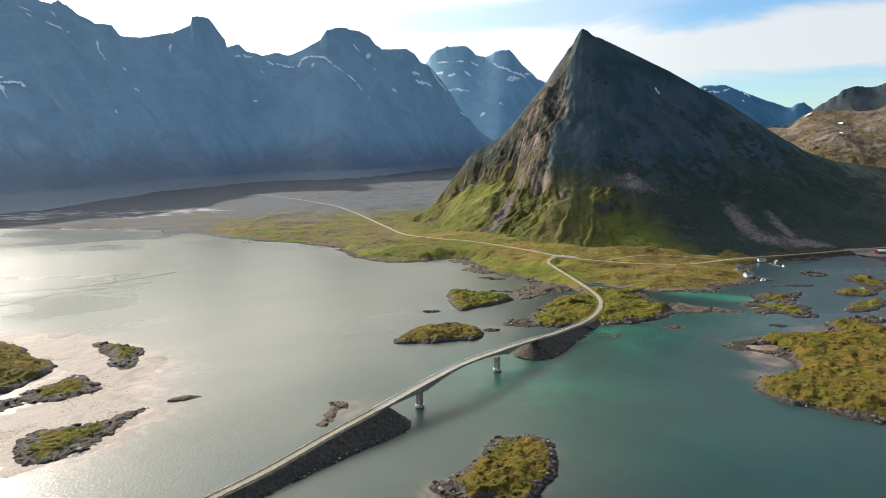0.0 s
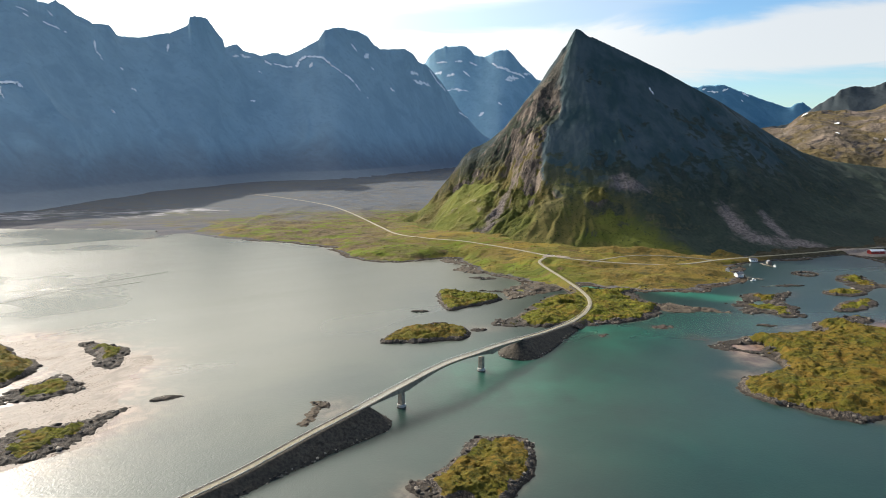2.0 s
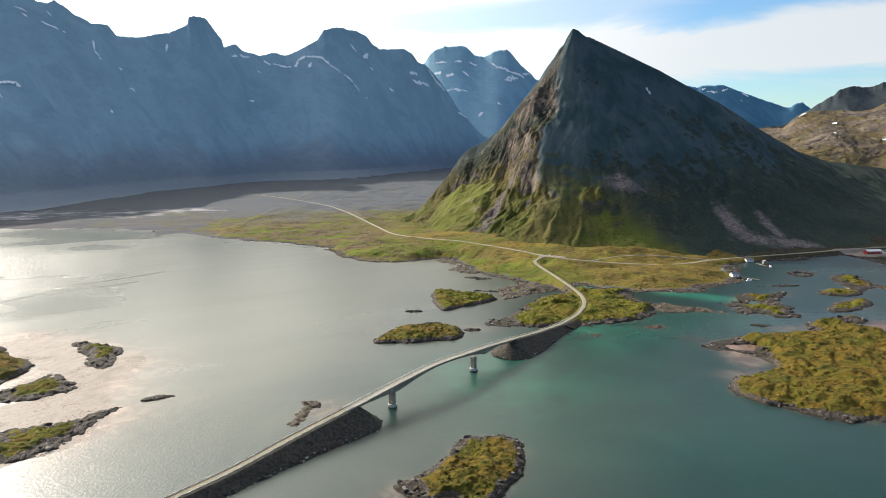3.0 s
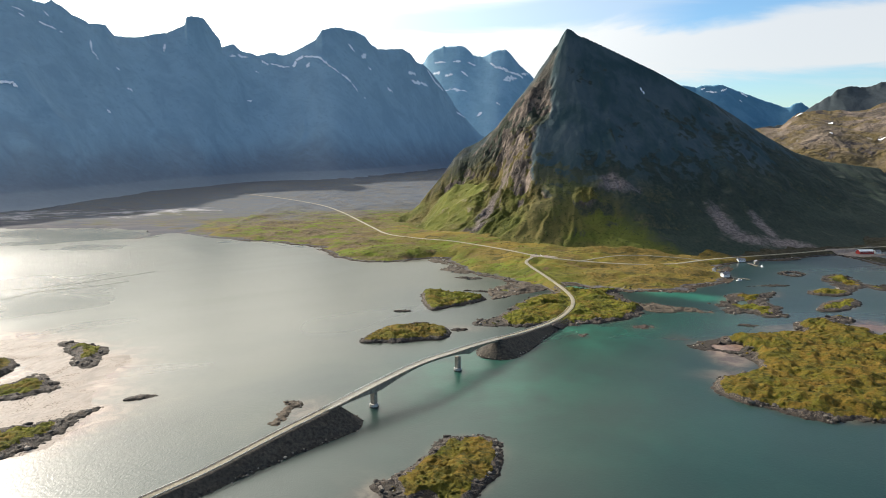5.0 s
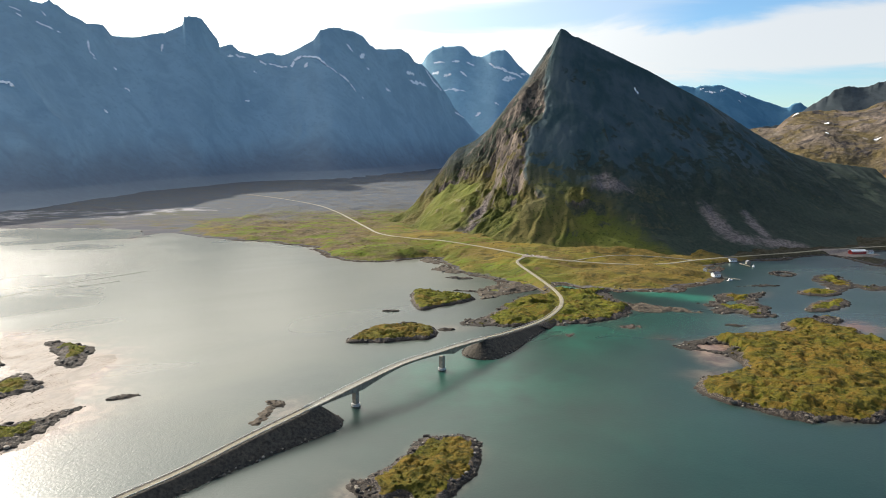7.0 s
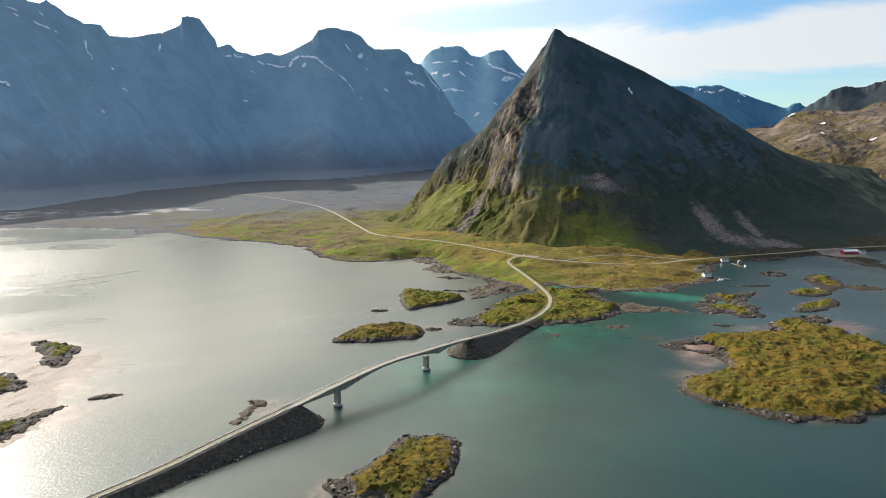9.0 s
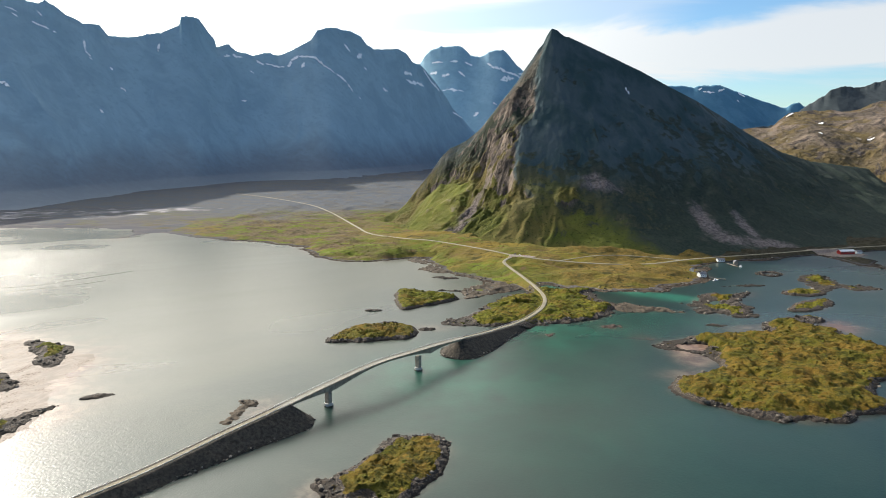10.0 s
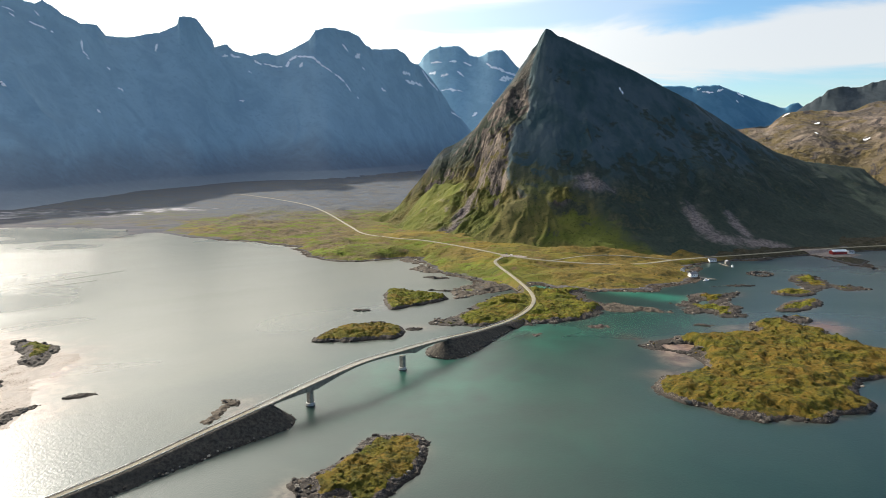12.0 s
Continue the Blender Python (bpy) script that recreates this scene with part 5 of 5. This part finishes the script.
def build_bridge():
    home = thing("bridge", *DECK[0][:2], 0, "grey concrete cantilever road bridge on two piers", "bridge")
    off = np.array([*DECK[0][:2], 0])
    line = DECK - off
    put("deck", sweep(line, [(-2.7, 0.0), (2.7, 0.0), (2.7, -0.35), (-2.7, -0.35)], "deck"), STAINED, home, "concrete deck slab")
    put("carriageway", sweep(lift_on(line, 0.06), [(-2.1, 0.0), (2.1, 0.0), (2.1, -0.05), (-2.1, -0.05)], "carriageway"), DECKING, home, "pale worn road surface")
    piers = (np.array((-15.5, 414.0)), np.array((39.3, 481.8)))
    length = np.concatenate([[0], np.cumsum(np.linalg.norm(np.diff(DECK[:, :2], axis=0), axis=1))])
    marks = [length[np.argmin(np.linalg.norm(DECK[:, :2] - p, axis=1))] for p in piers]

    def haunch(s):
        at = s * length[-1]
        deep = max(max(0, 1 - abs(at - mk) / 38.0) ** 1.8 for mk in marks)
        h = 1.3 + 3.4 * deep
        return [(-1.9, -0.35), (1.9, -0.35), (1.7, -0.35 - h), (-1.7, -0.35 - h)]
    put("girder", sweep(line, haunch, "girder"), STAINED, home, "haunched concrete box girder")
    way = np.arctan2(*(piers[1] - piers[0])[::-1])
    for p in piers:
        k = np.argmin(np.linalg.norm(DECK[:, :2] - p, axis=1))
        bm = box(bmesh.new(), -1.5, -1.9, 0.6, 1.5, 1.9, DECK[k, 2] - 4.2, 0.25)
        pier = part("pier", bm, STAINED, home, "square concrete pier")
        pier.matrix_basis = pose(p[0] - off[0], p[1] - off[1], 0, rz=math.degrees(way))
        bm = bmesh.new()
        bmesh.ops.create_cone(bm, cap_ends=True, segments=20, radius1=3.0, radius2=2.8, depth=2.2, matrix=Matrix.Translation((0, 0, 1.3)))
        part("footing", bm, CONCRETE, pier, "round pier footing")
        bm = bmesh.new()
        bmesh.ops.create_cone(bm, cap_ends=True, segments=20, radius1=3.2, radius2=3.05, depth=2.6, matrix=Matrix.Translation((0, 0, -0.5)))
        part("tide_band", bm, WET_CONCRETE, pier, "dark weed-covered tide band")
    for side in (-1, 1):
        put("kerb", sweep(line, [(side * 2.42 - 0.22, 0.0), (side * 2.42 + 0.22, 0.0), (side * 2.42 + 0.22, 0.22), (side * 2.42 - 0.22, 0.22)], "kerb"), STAINED, home)
        rail = put("railing", sweep(line, [(side * 2.5 - 0.06, 1.1), (side * 2.5 + 0.06, 1.1), (side * 2.5 + 0.06, 1.22), (side * 2.5 - 0.06, 1.22)], "railing"), STEEL, home, "steel railing")
        put("lower_rail", sweep(line, [(side * 2.5 - 0.04, 0.62), (side * 2.5 + 0.04, 0.62), (side * 2.5 + 0.04, 0.72), (side * 2.5 - 0.04, 0.72)], "lower_rail"), STEEL, rail)
        fine = spline(line, per=3)
        t = np.gradient(fine[:, :2], axis=0)
        t /= np.linalg.norm(t, axis=1)[:, None]
        bm = bmesh.new()
        box(bm, -0.05, -0.05, 0.0, 0.05, 0.05, 1.15)
        post = bpy.data.meshes.new("post")
        bm.to_mesh(post)
        bm.free()
        for p, d in zip(fine, t):
            ob = put("post", post, STEEL, rail)
            ob.location = (p[0] + d[1] * side * 2.5, p[1] - d[0] * side * 2.5, p[2])
    return home


build_bridge()

# ======== small things on the land ========


def ground_at(x, y):
    return float(ground_height(np.array([[float(x)]]), np.array([[float(y)]]))[0, 0])


rnd = random.Random(5)
# stones along the coast
shore = COAST[(COAST[:, 0] > -520) & (COAST[:, 0] < 640) & (COAST[:, 1] < 1260)]
pick = np.random.default_rng(9)
sx, sy = (shore[pick.integers(0, len(shore), 300)] + pick.normal(0, 7, (300, 2))).T
for x, y, z in zip(sx, sy, ground_height(sx[None], sy[None])[0]):
    if -0.6 < z < 2.2:
        lay_boulder(ground_ob, x, y, z, rnd.uniform(0.7, 2.0), rnd)

# heather on the near lowland
g = np.random.default_rng(4)
hx, hy = g.uniform(-160, 430, 30000), g.uniform(740, 1040, 30000)
hz = ground_height(hx[None], hy[None])[0]
far_from_road = np.minimum(along(hx, hy, MAIN_ROAD)[0], along(hx, hy, BRIDGE_ROAD)[0]) > 8
ok = (hz > 2.0) & far_from_road
tussocks("heather", hx[ok][:1000], hy[ok][:1000], hz[ok][:1000], 0.3 + 1.0 * g.random(ok.sum())[:1000] ** 3, TURF, ground_ob, "low clumps of heather", 77)

sx, sy = g.uniform(-40, 620, 60000), g.uniform(940, 1180, 60000)
sz = mountain_height(sx[None], sy[None])[0]
ok = (sz > 16) & (sz < 130) & (fbm(sx, sy, 40, 4) + fbm(sx, sy, 9, 2) * 0.5 > 0.1) & (along(sx, sy, MAIN_ROAD)[0] > 12)
ok &= (sx + 0.83 * sy < 1110) & (sx - 0.62 * (sy - 1062) > 34)
tussocks("shrub", sx[ok][:600], sy[ok][:600], sz[ok][:600], 0.4 + 1.3 * g.random(ok.sum())[:600] ** 3, SCRUB, mountain_ob, "low dark birch scrub and heather", 91)


def gable(bm, w, d, h, rise, over=0.35, thick=0.25):
    """A pitched roof of two slabs over a plan of w by d."""
    for sgn in (-1, 1):
        a = [(-w / 2 - over, sgn * (d / 2 + over), h - over * rise / (d / 2)), (w / 2 + over, sgn * (d / 2 + over), h - over * rise / (d / 2)), (w / 2 + over, 0, h + rise), (-w / 2 - over, 0, h + rise)]
        vs = [bm.verts.new(p) for p in a] + [bm.verts.new((p[0], p[1], p[2] + thick)) for p in a]
        for f in ((0, 1, 2, 3), (7, 6, 5, 4), (0, 4, 5, 1), (1, 5, 6, 2), (2, 6, 7, 3), (3, 7, 4, 0)):
            bm.faces.new([vs[i] for i in f])
    bmesh.ops.recalc_face_normals(bm, faces=bm.faces)
    return bm


def house(name, x, y, z, turn, w, d, h, rise, wall, roof, label, category, windows=3, chimney=True):
    home = thing(name, x, y, z, label, category)
    home.rotation_euler.z = radians(turn)
    bm = box(bmesh.new(), -w / 2, -d / 2, -0.6, w / 2, d / 2, h)
    for sx in (-1, 1):
        t = [bm.verts.new((sx * w / 2, -d / 2, h)), bm.verts.new((sx * w / 2, d / 2, h)), bm.verts.new((sx * w / 2, 0, h + rise))]
        bm.faces.new(t if sx > 0 else t[::-1])
    part("wall", bm, wall, home)
    top = part("roof", gable(bmesh.new(), w, d, h, rise), roof, home, "pitched roof")
    if chimney:
        part("chimney", box(bmesh.new(), -0.4, -0.35, h + rise * 0.6, 0.4, 0.35, h + rise + 0.9), CONCRETE, top)
    for k in range(windows):
        wx = (k + 0.5) / windows * w - w / 2
        for sy in (-1, 1):
            win = part("window", box(bmesh.new(), wx - 0.55, sy * d / 2 - 0.06, h * 0.45, wx + 0.55, sy * d / 2 + 0.06, h * 0.45 + 1.2), WHITE, home, "white framed window")
            part("pane", box(bmesh.new(), wx - 0.45, sy * d / 2 - 0.08, h * 0.45 + 0.1, wx + 0.45, sy * d / 2 + 0.08, h * 0.45 + 1.1), GLASS_DARK, win)
    part("door", box(bmesh.new(), w / 2 - 0.05, -0.5, 0.0, w / 2 + 0.06, 0.5, 2.05), WOOD, home, "plain wooden door")
    return home


def boat(x, y, turn, length, hull_mat, label):
    home = thing("boat", x, y, 0, label, "boat", "boats moored by the shore")
    home.rotation_euler.z = radians(turn)
    bm = bmesh.new()
    rows = []
    for k in range(9):
        s = k / 8
        half = length * 0.16 * (1 - max(0, (s - 0.45) / 0.55) ** 2.2) * (0.86 + 0.14 * min(1, s * 4))
        sheer = 0.09 * length * (1 + 0.5 * s * s)
        rows.append([bm.verts.new((length * (s - 0.5), o * half, zz)) for o, zz in ((-1, sheer), (-0.75, -0.1), (0, -0.35), (0.75, -0.1), (1, sheer))])
    for a, b in zip(rows[:-1], rows[1:]):
        for i in range(4):
            bm.faces.new((a[i], a[i + 1], b[i + 1], b[i]))
        bm.faces.new((a[4], a[0], b[0], b[4]))
    bm.faces.new(rows[0])
    bmesh.ops.recalc_face_normals(bm, faces=bm.faces)
    part("hull", bm, hull_mat, home)
    cab = part("wheelhouse", box(bmesh.new(), -length * 0.28, -length * 0.1, 0.08 * length, length * 0.02, length * 0.1, 0.08 * length + 1.9, 0.15), WHITE, home)
    part("windscreen", box(bmesh.new(), length * 0.02 - 0.05, -length * 0.085, 0.08 * length + 0.9, length * 0.02 + 0.03, length * 0.085, 0.08 * length + 1.6), GLASS_DARK, cab)
    bm = bmesh.new()
    bmesh.ops.create_cone(bm, cap_ends=True, segments=8, radius1=0.06, radius2=0.03, depth=3.0, matrix=Matrix.Translation((-length * 0.15, 0, 0.08 * length + 3.2)))
    part("mast", bm, STEEL, home)
    return home


def jetty(x, y, turn, length, wide, label):
    home = thing("jetty", x, y, 0, label, "jetty")
    home.rotation_euler.z = radians(turn)
    n = int(length / 0.5)
    bm = box(bmesh.new(), 0, -wide / 2, 0, 0.42, wide / 2, 0.08)
    plank = bpy.data.meshes.new("plank")
    bm.to_mesh(plank)
    bm.free()
    for k in range(n):
        put("plank", plank, WOOD, home).location = (k * 0.5, 0, 1.25)
    for o in (-1, 1):
        part("beam", box(bmesh.new(), 0, o * wide * 0.4 - 0.1, 0.97, length, o * wide * 0.4 + 0.1, 1.25), WOOD, home)
        for k in range(0, int(length), 4):
            bm = bmesh.new()
            bmesh.ops.create_cone(bm, cap_ends=True, segments=8, radius1=0.14, radius2=0.14, depth=3.2, matrix=Matrix.Translation((k + 0.4, o * wide * 0.4, -0.4)))
            part("pile", bm, WOOD, home)
    return home


def car(x, y, turn, paint, label):
    z = ground_at(x, y) + 0.3
    home = thing("car", x, y, z, label, "car", "cars parked at the junction")
    home.rotation_euler.z = radians(turn)
    part("body", box(bmesh.new(), -2.15, -0.88, 0.28, 2.15, 0.88, 0.95, 0.14), paint, home)
    cab = part("cabin", box(bmesh.new(), -1.5, -0.76, 0.93, 0.8, 0.76, 1.5, 0.2), paint, home)
    part("windscreen", box(bmesh.new(), -1.56, -0.62, 1.0, 0.86, 0.62, 1.38, 0.05), GLASS_DARK, cab)
    part("side_window", box(bmesh.new(), -1.25, -0.8, 1.02, 0.6, 0.8, 1.38, 0.05), GLASS_DARK, cab)
    for wx in (-1.35, 1.35):
        for wy in (-0.8, 0.8):
            bm = bmesh.new()
            bmesh.ops.create_cone(bm, cap_ends=True, segments=14, radius1=0.33, radius2=0.33, depth=0.22, matrix=Matrix.Translation((wx, wy, 0.33)) @ Matrix.Rotation(radians(90), 4, "X"))
            part("wheel", bm, RUBBER, home)
    return home


house("cottage", 370, 812, max(ground_at(370, 812), 1.0), 20, 9.5, 6.5, 3.6, 2.2, WHITE, ROOF, "white wooden cottage with a grey roof by the water", "house")
house("shed", 366, 836, ground_at(366, 836), 65, 6, 4.5, 2.8, 1.6, WHITE, ROOF, "small white wooden shed behind the cottage", "shed", 1, False)
house("boathouse", 432, 912, max(ground_at(432, 912), 1.2), 8, 10, 5.5, 2.8, 1.7, WHITE, ROOF, "low white boathouse beside the jetty", "boathouse", 3, False)
house("boathouse", 446, 896, 1.2, 80, 7, 5, 2.8, 1.7, WOOD, ROOF, "small weathered grey boathouse on the shore", "boathouse", 1, False)
house("warehouse", 634, 968, 2.2, 6, 22, 8.5, 3.6, 2.0, RED, WHITE, "long red quayside warehouse with a pale roof", "warehouse", 6, False)
house("shed", 653, 970, 2.0, 10, 8, 6, 3.0, 1.8, WHITE, ROOF, "small white shed beside the red warehouse", "shed", 1, False)
jetty(378, 806, -35, 18, 2.4, "grey wooden jetty on piles by the cottage")
jetty(436, 898, -78, 22, 3.0, "grey wooden jetty on piles by the boathouses")
boat(380, 794, 20, 8.0, WHITE, "white motor boat moored by the cottage")
boat(446, 880, 75, 9.0, WHITE, "white fishing boat moored at the jetty")
car(152, 899, 40, RUBBER, "dark car parked on the gravel lay-by")
car(158, 896, 35, WHITE, "white car parked on the gravel lay-by")
car(164, 893, 50, RED, "red car parked on the gravel lay-by")


def pad(name, points, mat, up, label):
    """A worn level yard that follows the ground."""
    ring = spline(points, True)
    x, y = np.meshgrid(np.arange(ring[:, 0].min() - 3, ring[:, 0].max() + 3, 1.2), np.arange(ring[:, 1].min() - 3, ring[:, 1].max() + 3, 1.2))
    d = inside(x, y, ring) + fbm(x, y, 8, 3) * 1.6
    z = np.maximum(ground_height(x, y) + 0.12, 0.4) + up * np.clip(d / 3, -0.2, 1) - np.clip(-d, 0, 4) * 0.6
    me, _ = grid_mesh(name, x, y, z, ((d[:-1, :-1] + d[1:, 1:]) / 2) > -2.5)
    tagged(put(name, me, mat), label, "yard", kind="structure")


GRAVEL = make_plain("pale_gravel", (0.16, 0.128, 0.108), (0.26, 0.215, 0.185), 0.5, 0.95)
pad("gravel_yard", [(586, 986), (600, 962), (613, 950), (640, 952), (662, 962), (662, 980), (640, 990), (610, 992)], GRAVEL, 1.2, "pale pinkish gravel quay")
pad("gravel_lay_by", [(138, 880), (144, 893), (150, 903), (166, 898), (178, 884), (168, 880), (152, 884)], GRAVEL, 0.25, "pale gravel lay-by at the road junction")

# ======== wakes ========


def wake(points, half, label):
    """A low long wave left by a boat."""
    line = spline([(*p, -0.12) for p in points], per=14)
    ob = put("wake", sweep(line, [(-half, 0.0), (-half * 0.4, 0.34), (0, 0.45), (half * 0.4, 0.34), (half, 0.0), (0, -0.2)], "wake"), WATER)
    for poly in ob.data.polygons:
        poly.use_smooth = True
    return tagged(ob, label, "wake", kind="structure")


wake([(-560, 700), (-469, 754), (-418, 777), (-367, 832), (-345, 860)], 6.0, "long low wave left by a boat")
wake([(-480, 640), (-442, 713), (-425, 745), (-381, 771), (-350, 800)], 5.0, "long low wave left by a boat")

# ======== guard rails on the embankments ========


def guard_rail(line, side, label):
    """Short stout posts with a steel beam along one edge of the road."""
    line = np.asarray(line, float)
    home = thing("guard_rail", *line[0], label, "guard rail", "guard rails along the embankment road")
    rel = line - line[0]
    o = side * 2.5
    put("beam", sweep(rel, [(o - 0.05, 0.35), (o + 0.05, 0.35), (o + 0.05, 0.68), (o - 0.05, 0.68)], "beam"), STEEL, home, "steel beam")
    t = np.gradient(rel[:, :2], axis=0)
    t /= np.linalg.norm(t, axis=1)[:, None]
    post = bpy.data.meshes.new("post")
    bm = box(bmesh.new(), -0.12, -0.12, -0.5, 0.12, 0.12, 0.8, 0.03)
    bm.to_mesh(post)
    bm.free()
    for p, d in zip(rel, t):
        ob = put("post", post, STEEL, home)
        ob.location = (p[0] + d[1] * o, p[1] - d[0] * o, p[2])
    return home


for stretch in (BRIDGE_ROAD[:42], BRIDGE_ROAD[80:120]):
    for side in (-1, 1):
        guard_rail(stretch, side, "low grey steel guard rail along the embankment road")
